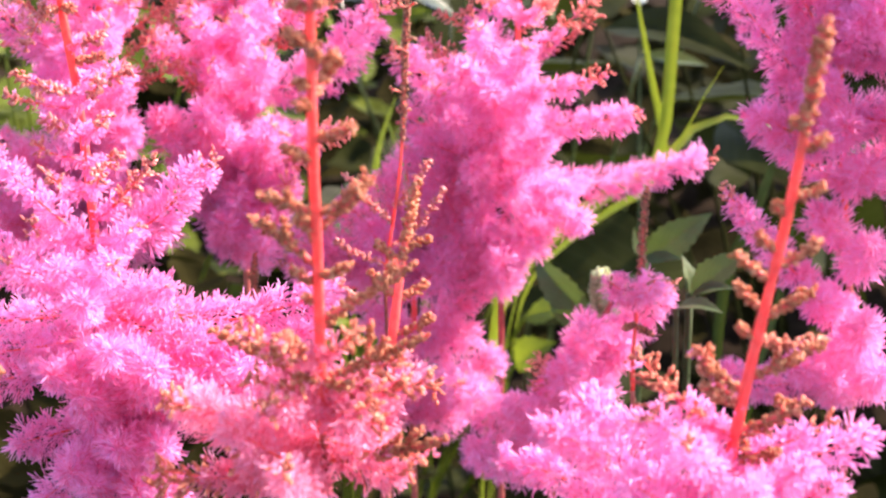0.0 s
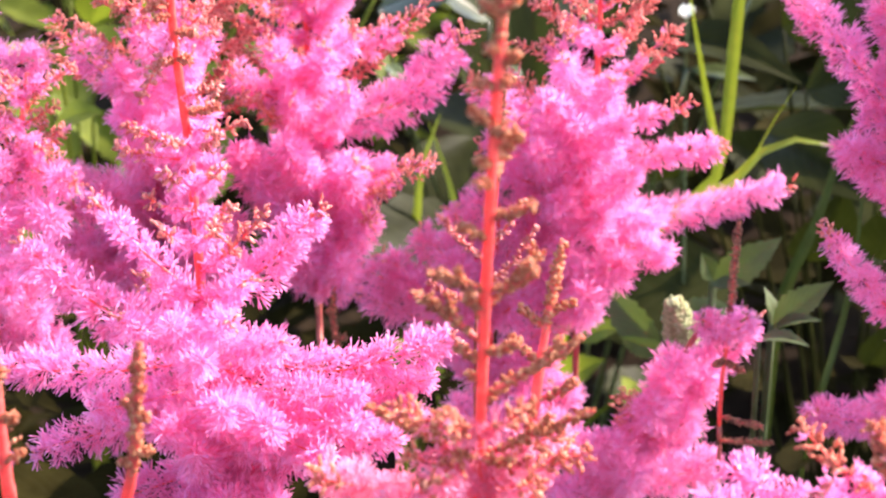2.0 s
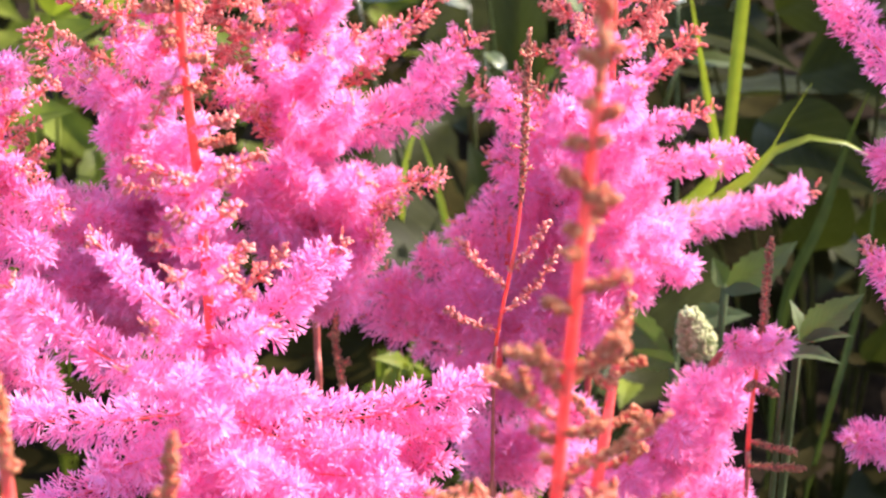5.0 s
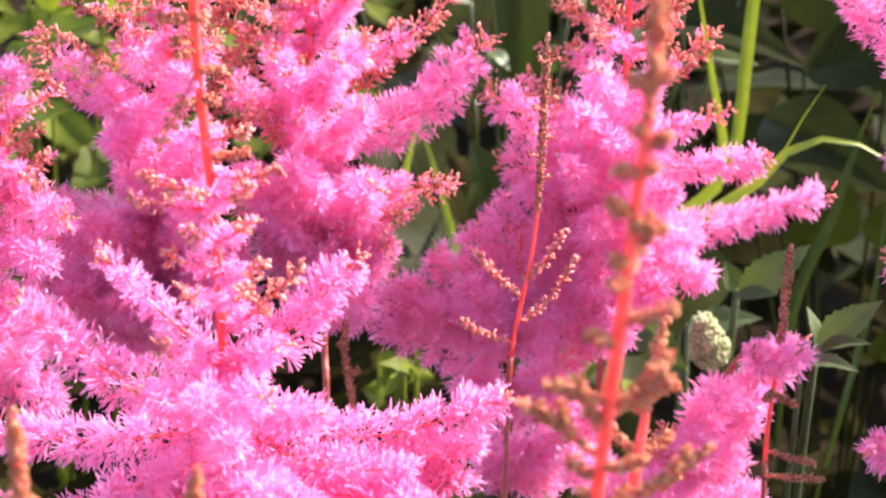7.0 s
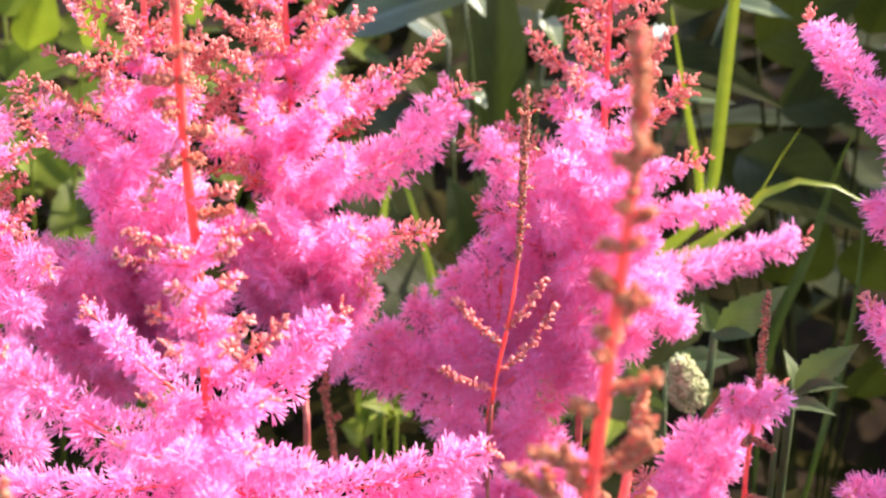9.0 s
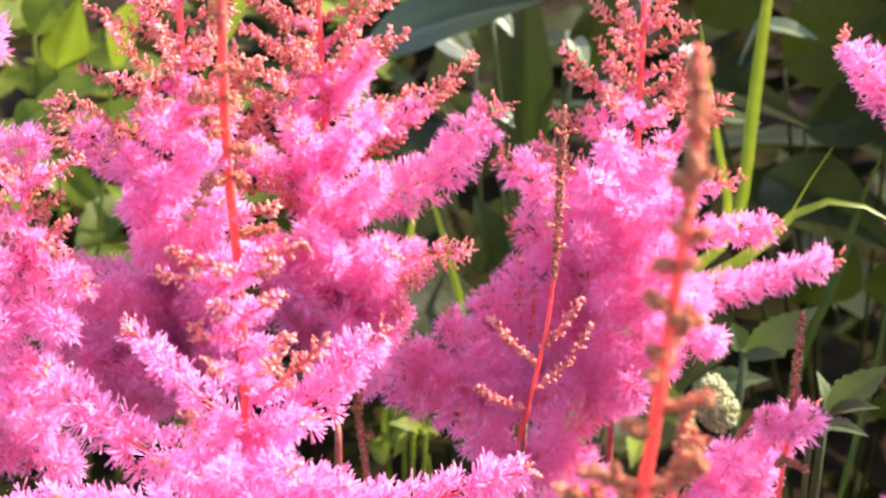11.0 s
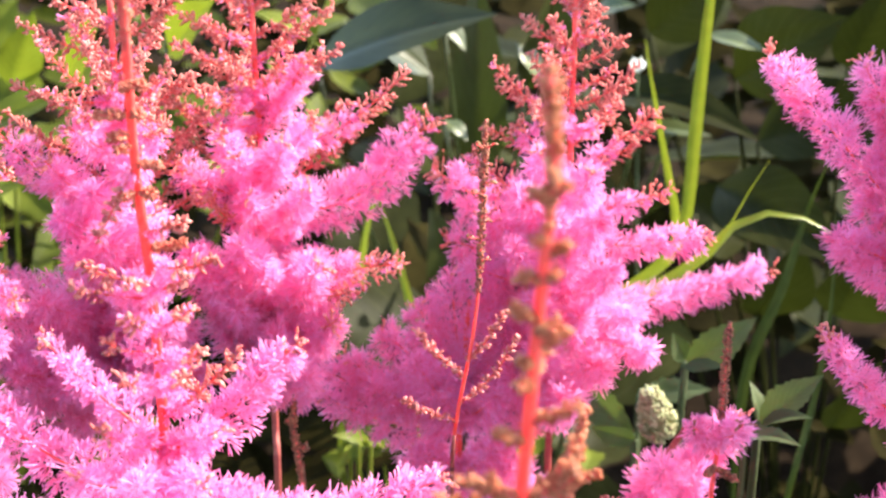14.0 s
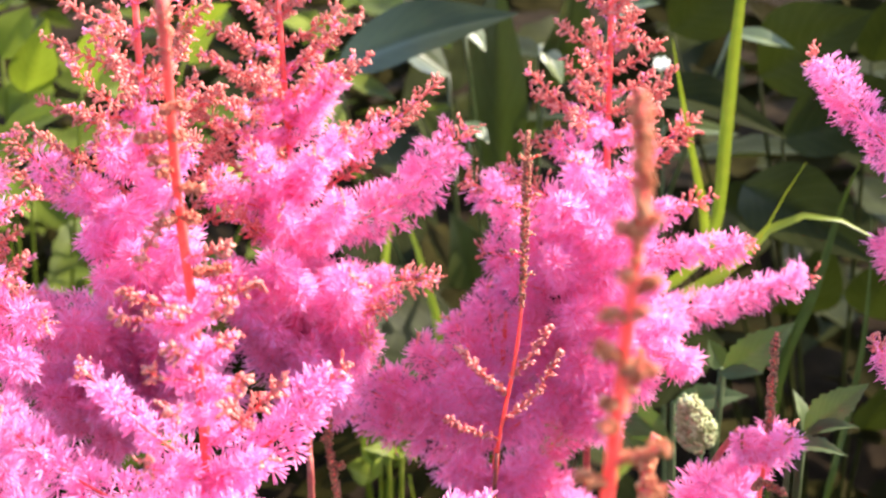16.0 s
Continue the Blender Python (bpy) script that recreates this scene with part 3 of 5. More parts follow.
astilbe("tall pink astilbe plume with coral half-open side branches",
        [(-0.0609, 0.0825, 0.7256), (-0.0598, 0.0749, 0.7023), (-0.0587, 0.0674, 0.6693), (-0.0569, 0.0584, 0.6238), (-0.0555, 0.0375, 0.5276)],
        (0.0011, 0.0014),
        [(0.18, (-0.0372, 0.0700, 0.7155), 0.0032, 0.85), (0.20, (-0.0871, 0.0600, 0.7055), 0.0032, 0.85), (0.11, (-0.0719, 0.0700, 0.7204), 0.0030, 0.9), (0.15, (-0.0765, 0.0600, 0.7150), 0.0030, 0.9), (0.24, (-0.0887, 0.0400, 0.6983), 0.0033, 0.75), (0.08, (-0.0452, 0.0800, 0.7235), 0.0028, 0.95),
         (0.08, (-0.0692, 0.0800, 0.7282), 0.0028, 0.95), (0.04, (-0.0489, 0.0800, 0.7321), 0.0026, 0.95), (0.24, (-0.0448, 0.0500, 0.7080), 0.0031, 0.7), (0.24, (-0.0676, 0.0400, 0.7085), 0.0031, 0.75), (0.27, (-0.0333, 0.0600, 0.7035), 0.0036, 0.55), (0.25, (-0.0751, 0.0300, 0.7005), 0.0035, 0.6),
         (0.29, (-0.0387, 0.0800, 0.6885), 0.0071, 0.1), (0.32, (-0.0401, 0.0600, 0.7009), 0.0050, 0.12), (0.30, (-0.0812, 0.0400, 0.6891), 0.0043, 0.45)] +
        [(0.35, (-0.0019, 0.0600, 0.6943), 0.0054, 0.42, 0.12), (0.47, (0.0059, 0.0530, 0.6779), 0.0109, 0.08, 0.12), (0.54, (-0.0057, 0.0072, 0.6439), 0.0082, 0.3, 0.1),
         (0.41, (-0.0452, 0.0128, 0.6891), 0.0068, 0.05), (0.42, (-0.0680, 0.0200, 0.6885), 0.0069, 0.08), (0.44, (-0.0866, 0.0300, 0.6716), 0.0075, 0.1), (0.47, (-0.0774, 0.0104, 0.6708), 0.0050, 0.5), (0.49, (-0.0590, 0.0093, 0.6698), 0.0073, 0.02), (0.52, (-0.0367, 0.0083, 0.6743), 0.0076, 0.03),
         (0.58, (-0.0331, 0.0056, 0.6443), 0.0086, 0.1), (0.62, (-0.0535, 0.0039, 0.6405), 0.0086, 0), (0.65, (-0.0318, 0.0029, 0.6221), 0.0091, 0), (0.67, (-0.0655, 0.0018, 0.6290), 0.0090, 0), (0.65, (-0.0800, 0.0200, 0.6403), 0.0087, 0)] +
        [(0.70, (-0.0501, 0.0007, 0.6188), 0.0091, 0),
         (0.58, (-0.0234, 0.0056, 0.6317), 0.0079, 0.25), (0.37, (-0.0348, 0.0300, 0.6897), 0.0066, 0.1), (0.37, (-0.0621, 0.0143, 0.6821), 0.0065, 0.05), (0.62, (-0.0707, 0.0039, 0.6371), 0.0086, 0), (0.78, (-0.0711, 0.0200, 0.6161), 0.0104, 0), (0.75, (-0.0297, 0.0000, 0.6247), 0.0100, 0.05),
         (0.77, (-0.0551, -0.0026, 0.6074), 0.0097, 0), (0.72, (-0.0779, 0.0000, 0.6526), 0.0098, 0), (0.70, (-0.0364, 0.0007, 0.6428), 0.0099, 0), (0.67, (-0.0615, 0.0018, 0.6540), 0.0098, 0), (0.81, (-0.0399, -0.0043, 0.6053), 0.0092, 0)],
        12, crown=(20, 0.06, 0.46, 0.042, 1.05), dark_from=0.48)

astilbe("pink astilbe plume with coral bud tips",
        [(-0.1066, 0.0531, 0.7347), (-0.1060, 0.0441, 0.7090), (-0.1058, 0.0363, 0.6755), (-0.1073, 0.0334, 0.6405), (-0.1150, 0.0433, 0.5377)],
        (0.0011, 0.0014),
        [(0.09, (-0.1149, 0.0300, 0.7324), 0.0028, 0.9), (0.16, (-0.1197, 0.0300, 0.7277), 0.0030, 0.9), (0.24, (-0.1272, 0.0200, 0.7244), 0.0031, 0.85), (0.24, (-0.1250, 0.0100, 0.7091), 0.0031, 0.75), (0.08, (-0.0905, 0.0400, 0.7356), 0.0026, 0.95), (0.18, (-0.0858, 0.0300, 0.7235), 0.0030, 0.9),
         (0.23, (-0.0829, 0.0200, 0.7115), 0.0032, 0.8), (0.04, (-0.1141, 0.0500, 0.7403), 0.0025, 0.95), (0.04, (-0.0969, 0.0500, 0.7400), 0.0025, 0.95), (0.23, (-0.1064, 0.0000, 0.7307), 0.0029, 0.8), (0.27, (-0.1125, 0.0000, 0.7061), 0.0037, 0.5), (0.27, (-0.0866, 0.0000, 0.7106), 0.0036, 0.6),
         (0.19, (-0.0903, 0.0100, 0.7221), 0.0027, 0.8), (0.33, (-0.1164, 0.0000, 0.7015), 0.0062, 0.1)] +
        [(0.44, (-0.1479, 0.0150, 0.6987), 0.0075, 0.22, 0.1), (0.33, (-0.0843, 0.0000, 0.7013), 0.0059, 0.25), (0.37, (-0.0916, -0.0100, 0.6942), 0.0069, 0.05), (0.44, (-0.1082, -0.0100, 0.6818), 0.0077, 0),
         (0.44, (-0.1251, 0.0000, 0.6893), 0.0078, 0.1), (0.51, (-0.1196, -0.0100, 0.6718), 0.0081, 0), (0.52, (-0.1054, -0.0162, 0.6687), 0.0081, 0), (0.52, (-0.0863, -0.0162, 0.6778), 0.0077, 0.05), (0.58, (-0.1408, -0.0151, 0.6341), 0.0080, 0.03, 0), (0.58, (-0.1146, -0.0151, 0.6596), 0.0082, 0),
         (0.63, (-0.1276, -0.0142, 0.6411), 0.0083, 0), (0.70, (-0.1265, 0.0000, 0.6178), 0.0086, 0), (0.77, (-0.1374, 0.0000, 0.5915), 0.0092, 0), (0.80, (-0.1229, 0.0000, 0.5836), 0.0093, 0)] +
        [(0.77, (-0.1545, 0.0100, 0.5798), 0.0094, 0), (0.75, (-0.1340, 0.0000, 0.6030), 0.0091, 0),
         (0.82, (-0.1342, 0.0000, 0.5700), 0.0094, 0), (0.72, (-0.1424, 0.0000, 0.6144), 0.0091, 0), (0.77, (-0.1102, -0.0100, 0.5982), 0.0087, 0), (0.75, (-0.1409, -0.0119, 0.6111), 0.0089, 0), (0.75, (-0.1244, -0.0119, 0.6058), 0.0090, 0), (0.70, (-0.0941, -0.0129, 0.6382), 0.0084, 0),
         (0.77, (-0.1546, 0.0000, 0.6119), 0.0087, 0), (0.82, (-0.0929, -0.0103, 0.6156), 0.0085, 0), (0.61, (-0.1495, 0.0100, 0.6355), 0.0086, 0.1), (0.70, (-0.0809, 0.0000, 0.6220), 0.0090, 0), (0.63, (-0.1259, 0.0000, 0.6215), 0.0101, 0), (0.71, (-0.0867, -0.0100, 0.6258), 0.0099, 0),
         (0.81, (-0.0785, 0.0000, 0.6035), 0.0102, 0)] +
        [(0.77, (-0.1184, -0.0114, 0.6052), 0.0101, 0), (0.58, (-0.0853, -0.0151, 0.6518), 0.0097, 0)],
        13, crown=(20, 0.06, 0.5, 0.042, 1.05), dark_from=0.5)

astilbe("shaded pink astilbe plume with a coral bud top",
        [(-0.1508, -0.0092, 0.6867), (-0.1565, -0.0147, 0.6572), (-0.1629, -0.0216, 0.6252), (-0.1805, -0.0139, 0.5585)],
        (0.0010, 0.0014),
        [(0.05, (-0.1312, -0.0200, 0.6943), 0.0040, 0.6), (0.18, (-0.1397, -0.0300, 0.6651), 0.0053, 0.4), (0.08, (-0.1573, -0.0300, 0.6931), 0.0040, 0.6), (0.15, (-0.1621, -0.0300, 0.6744), 0.0048, 0.4), (0.24, (-0.1290, -0.0400, 0.6581), 0.0077, 0.1), (0.24, (-0.1670, -0.0400, 0.6579), 0.0081, 0.1),
         (0.33, (-0.1359, -0.0500, 0.6485), 0.0088, 0), (0.39, (-0.1591, -0.0500, 0.6451), 0.0088, 0), (0.51, (-0.1423, -0.0500, 0.6273), 0.0094, 0), (0.54, (-0.1527, -0.0600, 0.6245), 0.0093, 0), (0.58, (-0.1713, -0.0500, 0.6214), 0.0094, 0), (0.62, (-0.1461, -0.0500, 0.6083), 0.0095, 0),
         (0.67, (-0.1393, -0.0500, 0.5935), 0.0096, 0), (0.67, (-0.1621, -0.0500, 0.5967), 0.0096, 0)],
        14, crown=(16, 0.05, 0.4, 0.022, 0.9))

astilbe("broad pink astilbe plume at the edge of the clump",
        [(-0.2168, 0.0417, 0.7348), (-0.2175, 0.0319, 0.6978), (-0.2180, 0.0150, 0.6486), (-0.2278, 0.0046, 0.5506)],
        (0.0010, 0.0014),
        [(0.39, (-0.1473, 0.0100, 0.6865), 0.0097, 0.03, 0.08), (0.29, (-0.1652, 0.0300, 0.7156), 0.0098, 0), (0.24, (-0.1715, 0.0200, 0.7007), 0.0097, 0), (0.53, (-0.1653, -0.0100, 0.6364), 0.0094, 0.1), (0.62, (-0.1731, -0.0200, 0.6228), 0.0098, 0), (0.59, (-0.1676, 0.0000, 0.5964), 0.0102, 0)],
        36)

astilbe("upright pink astilbe plume with long level side branches",
        [(0.0584, 0.0824, 0.7254), (0.0584, 0.0778, 0.7074), (0.0578, 0.0692, 0.6725), (0.0570, 0.0613, 0.6288), (0.0538, 0.0542, 0.5966), (0.0526, 0.0508, 0.5306)],
        (0.0010, 0.0014),
        [(0.13, (0.0718, 0.0700, 0.7034), 0.0031, 0.9), (0.18, (0.0492, 0.0700, 0.7112), 0.0030, 0.9), (0.27, (0.0427, 0.0600, 0.6922), 0.0034, 0.85), (0.16, (0.0690, 0.0800, 0.7107), 0.0031, 0.9), (0.23, (0.0724, 0.0600, 0.6950), 0.0032, 0.85), (0.09, (0.0502, 0.0800, 0.7219), 0.0026, 0.95),
         (0.09, (0.0669, 0.0800, 0.7216), 0.0026, 0.95), (0.04, (0.0539, 0.0800, 0.7304), 0.0024, 0.95), (0.04, (0.0630, 0.0800, 0.7303), 0.0024, 0.95), (0.30, (0.0279, 0.0600, 0.6962), 0.0040, 0.6), (0.22, (0.0448, 0.0600, 0.7042), 0.0030, 0.9), (0.32, (0.0711, 0.0400, 0.6910), 0.0043, 0.6),
         (0.30, (0.0405, 0.0300, 0.6941), 0.0043, 0.5), (0.41, (0.0887, 0.0600, 0.6784), 0.0055, 0.5), (0.47, (0.0948, 0.0500, 0.6502), 0.0058, 0.3)] +
        [(0.53, (0.1060, 0.0270, 0.6431), 0.0070, 0.05, 0.1), (0.65, (0.1423, 0.0770, 0.6017), 0.0084, 0.04, 0.12), (0.68, (0.0849, 0.0110, 0.6038), 0.0093, 0),
         (0.66, (0.0795, 0.0300, 0.6060), 0.0096, 0), (0.38, (0.0359, 0.0600, 0.6735), 0.0062, 0.2), (0.49, (0.0186, 0.0600, 0.6602), 0.0075, 0.45), (0.53, (0.0055, 0.0650, 0.6517), 0.0101, 0.12), (0.57, (0.0117, 0.0500, 0.6293), 0.0105, 0.06), (0.42, (0.0414, 0.0200, 0.6820), 0.0069, 0.05),
         (0.46, (0.0612, 0.0200, 0.6750), 0.0070, 0.05), (0.51, (0.0348, 0.0110, 0.6696), 0.0081, 0), (0.54, (0.0478, 0.0092, 0.6610), 0.0081, 0), (0.54, (0.0639, 0.0092, 0.6612), 0.0077, 0), (0.61, (0.0332, 0.0060, 0.6505), 0.0085, 0)] +
        [(0.61, (0.0512, 0.0060, 0.6460), 0.0086, 0),
         (0.61, (0.0676, 0.0060, 0.6399), 0.0086, 0), (0.66, (0.0414, 0.0044, 0.6302), 0.0087, 0), (0.68, (0.0575, 0.0039, 0.6236), 0.0091, 0), (0.58, (0.0238, 0.0300, 0.6508), 0.0084, 0.05), (0.63, (0.0206, 0.0300, 0.6286), 0.0090, 0), (0.86, (0.0252, 0.0300, 0.6127), 0.0104, 0),
         (0.82, (0.0436, 0.0100, 0.6057), 0.0102, 0), (0.82, (0.0664, 0.0100, 0.5997), 0.0103, 0), (0.87, (0.0354, 0.0200, 0.5882), 0.0105, 0), (0.90, (0.0533, 0.0017, 0.5913), 0.0102, 0)],
        15, crown=(14, 0.05, 0.42, 0.03, 1.05), dark_from=0.5)

astilbe("thin astilbe stalk in brown bud above shaded mauve-pink plumes",
        [(0.0203, -0.0407, 0.7221), (0.0195, -0.0464, 0.7022), (0.0176, -0.0537, 0.6597), (0.0115, -0.0510, 0.6143), (0.0109, -0.0461, 0.5827)],
        (0.0004, 0.0007),
        [(0.75, (-0.0067, -0.0600, 0.6332), 0.0016, 1), (0.70, (0.0330, -0.0400, 0.6448), 0.0016, 1), (0.63, (-0.0012, -0.0600, 0.6584), 0.0016, 1), (0.57, (0.0274, -0.0500, 0.6598), 0.0016, 1)],
        16,
        [((0.0227, -0.0475, 0.7174), 0.0006), ((0.0171, -0.0475, 0.7175), 0.0006), ((0.0222, -0.0502, 0.7059), 0.0006), ((0.0159, -0.0509, 0.7026), 0.0006), ((0.0213, -0.0529, 0.6938), 0.0006), ((0.0145, -0.0540, 0.6887), 0.0006), ((0.0210, -0.0556, 0.6816), 0.0006)],
        tip_buds=0.45, tip_bead=0.0007, bud_material=BUD_TAN, branch_buds=BUD_CORAL)

astilbe("shaded mauve-pink astilbe plume behind a thin bud stalk",
        [(0.0192, 0.0350, 0.6120), (0.0176, 0.0350, 0.5821), (0.0161, 0.0350, 0.5482), (0.0150, 0.0350, 0.5181), (0.0143, 0.0350, 0.4866)],
        (0.0008, 0.0014),
        [(0.44, (-0.0373, 0.0300, 0.5851), 0.0088, 0.03), (0.48, (-0.0381, 0.0300, 0.5728), 0.0089, 0.03), (0.91, (0.0030, 0.0300, 0.5182), 0.0102, 0), (0.94, (0.0219, 0.0300, 0.5113), 0.0102, 0), (0.91, (0.0413, 0.0300, 0.5155), 0.0102, 0), (0.86, (0.0520, 0.0300, 0.5263), 0.0101, 0),
         (0.97, (0.0086, 0.0300, 0.5024), 0.0103, 0), (0.97, (0.0336, 0.0300, 0.4968), 0.0103, 0), (0.32, (0.0124, 0.0400, 0.6206), 0.0096, 0.02), (0.32, (-0.0001, 0.0400, 0.6074), 0.0097, 0.02), (0.32, (-0.0140, 0.0400, 0.5957), 0.0093, 0.03), (0.44, (-0.0286, 0.0300, 0.5918), 0.0092, 0.03),
         (0.62, (-0.0031, 0.0300, 0.5488), 0.0091, 0.05), (0.44, (-0.0171, 0.0200, 0.5841), 0.0092, 0), (0.44, (-0.0013, 0.0200, 0.5946), 0.0095, 0)] +
        [(0.32, (0.0299, 0.0400, 0.6127), 0.0096, 0), (0.32, (0.0418, 0.0400, 0.6008), 0.0097, 0), (0.44, (0.0483, 0.0300, 0.5912), 0.0097, 0),
         (0.63, (0.0470, 0.0300, 0.5658), 0.0094, 0), (0.44, (0.0299, 0.0200, 0.5797), 0.0092, 0), (0.44, (0.0122, 0.0300, 0.5921), 0.0092, 0), (0.63, (0.0322, 0.0200, 0.5543), 0.0098, 0), (0.63, (0.0417, 0.0200, 0.5449), 0.0099, 0), (0.63, (0.0218, 0.0300, 0.5355), 0.0101, 0),
         (0.63, (0.0014, 0.0300, 0.5475), 0.0095, 0), (0.63, (0.0088, 0.0300, 0.5312), 0.0101, 0), (0.63, (0.0293, 0.0300, 0.5283), 0.0101, 0)],
        21, dark_from=0.6)

astilbe("slender astilbe stalk set with small brown buds",
        [(0.1068, -0.0151, 0.6325), (0.1059, -0.0192, 0.6194), (0.1055, -0.0227, 0.5933), (0.1046, -0.0225, 0.5636), (0.1064, -0.0207, 0.5267)],
        (0.0005, 0.0009),
        [(0.42, (0.1103, -0.0381, 0.6066), 0.0065, 0.1), (0.45, (0.0932, -0.0344, 0.6030), 0.0065, 0.05)],
        17, [((0.1104, -0.0356, 0.5809), 0.0008), ((0.1191, -0.0377, 0.5574), 0.0008), ((0.1245, -0.0326, 0.5461), 0.0008), ((0.0996, -0.0346, 0.5827), 0.0008)],
        tip_buds=0.42, tip_bead=0.0009, bud_material=BUD_TAN)

astilbe("shaded mauve-pink astilbe plume leaning low",
        [(0.1023, 0.0081, 0.5766), (0.0954, 0.0110, 0.5617), (0.0859, 0.0095, 0.5391), (0.0762, 0.0151, 0.4888)],
        (0.0011, 0.0016),
        [(0.38, (0.1198, 0.0080, 0.5777), 0.0095, 0.04, 0.1), (0.96, (0.0688, -0.0200, 0.5592), 0.0080, 0.3), (0.92, (0.0347, -0.0200, 0.5473), 0.0103, 0.05), (0.48, (0.0878, -0.0200, 0.5753), 0.0096, 0), (0.86, (0.0594, -0.0364, 0.5479), 0.0100, 0), (0.72, (0.0948, -0.0200, 0.5482), 0.0102, 0),
         (0.96, (0.1043, -0.0200, 0.5278), 0.0104, 0), (1.00, (0.0423, -0.0300, 0.5230), 0.0103, 0), (0.72, (0.0781, -0.0300, 0.5611), 0.0100, 0), (0.58, (0.1027, -0.0100, 0.5628), 0.0098, 0), (1.00, (0.0707, -0.0349, 0.5341), 0.0102, 0), (0.72, (0.1016, 0.0000, 0.5638), 0.0095, 0.02),
         (0.86, (0.0865, -0.0100, 0.5585), 0.0098, 0)],
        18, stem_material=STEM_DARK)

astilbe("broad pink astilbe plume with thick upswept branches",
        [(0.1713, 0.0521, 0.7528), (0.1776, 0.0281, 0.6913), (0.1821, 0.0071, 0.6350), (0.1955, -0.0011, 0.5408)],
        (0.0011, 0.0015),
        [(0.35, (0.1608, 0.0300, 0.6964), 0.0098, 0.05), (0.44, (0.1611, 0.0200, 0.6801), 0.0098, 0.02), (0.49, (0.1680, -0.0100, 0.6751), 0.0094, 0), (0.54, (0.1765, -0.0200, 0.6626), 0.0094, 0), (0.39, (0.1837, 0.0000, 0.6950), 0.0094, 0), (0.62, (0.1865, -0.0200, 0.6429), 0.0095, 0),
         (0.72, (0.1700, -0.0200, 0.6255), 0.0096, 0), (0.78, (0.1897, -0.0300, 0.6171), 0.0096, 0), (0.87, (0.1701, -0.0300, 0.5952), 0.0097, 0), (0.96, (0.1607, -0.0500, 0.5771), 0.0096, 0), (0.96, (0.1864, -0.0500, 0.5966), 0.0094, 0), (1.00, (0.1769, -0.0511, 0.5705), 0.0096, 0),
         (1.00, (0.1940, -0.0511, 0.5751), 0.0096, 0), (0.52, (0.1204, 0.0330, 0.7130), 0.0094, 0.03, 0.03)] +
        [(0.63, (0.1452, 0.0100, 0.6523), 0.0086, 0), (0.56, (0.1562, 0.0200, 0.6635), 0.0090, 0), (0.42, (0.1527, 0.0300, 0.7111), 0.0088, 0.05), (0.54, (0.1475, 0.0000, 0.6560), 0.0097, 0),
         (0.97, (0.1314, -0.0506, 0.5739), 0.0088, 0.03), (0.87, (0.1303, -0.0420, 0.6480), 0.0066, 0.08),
         # from here on: branches out of view, added to shade the flowers lower down
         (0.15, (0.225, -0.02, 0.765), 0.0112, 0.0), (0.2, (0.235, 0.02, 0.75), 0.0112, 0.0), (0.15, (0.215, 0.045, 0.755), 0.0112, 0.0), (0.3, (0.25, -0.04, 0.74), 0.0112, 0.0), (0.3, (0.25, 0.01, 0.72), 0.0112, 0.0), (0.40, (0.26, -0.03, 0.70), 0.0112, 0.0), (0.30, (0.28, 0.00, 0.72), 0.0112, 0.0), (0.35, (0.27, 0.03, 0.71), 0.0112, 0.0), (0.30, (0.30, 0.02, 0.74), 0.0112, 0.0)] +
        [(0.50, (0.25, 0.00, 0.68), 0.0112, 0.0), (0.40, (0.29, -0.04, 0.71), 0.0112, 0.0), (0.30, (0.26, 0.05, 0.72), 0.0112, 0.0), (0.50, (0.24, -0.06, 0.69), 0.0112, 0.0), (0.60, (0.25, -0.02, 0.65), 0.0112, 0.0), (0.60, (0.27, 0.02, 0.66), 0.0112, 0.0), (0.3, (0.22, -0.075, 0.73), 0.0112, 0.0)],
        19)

astilbe("withered reddish astilbe stalk with sparse brown seed buds",
        [(-0.0449, 0.0045, 0.5905), (-0.0457, 0.0025, 0.5769), (-0.0435, 0.0053, 0.5517), (-0.0427, 0.0094, 0.5189)],
        (0.0006, 0.001), [], 20, [((-0.0474, -0.0001, 0.5825), 0.0008), ((-0.0408, 0.0034, 0.5686), 0.0008)], tip_buds=0.75, tip_bead=0.0008, bud_material=BUD_TAN)

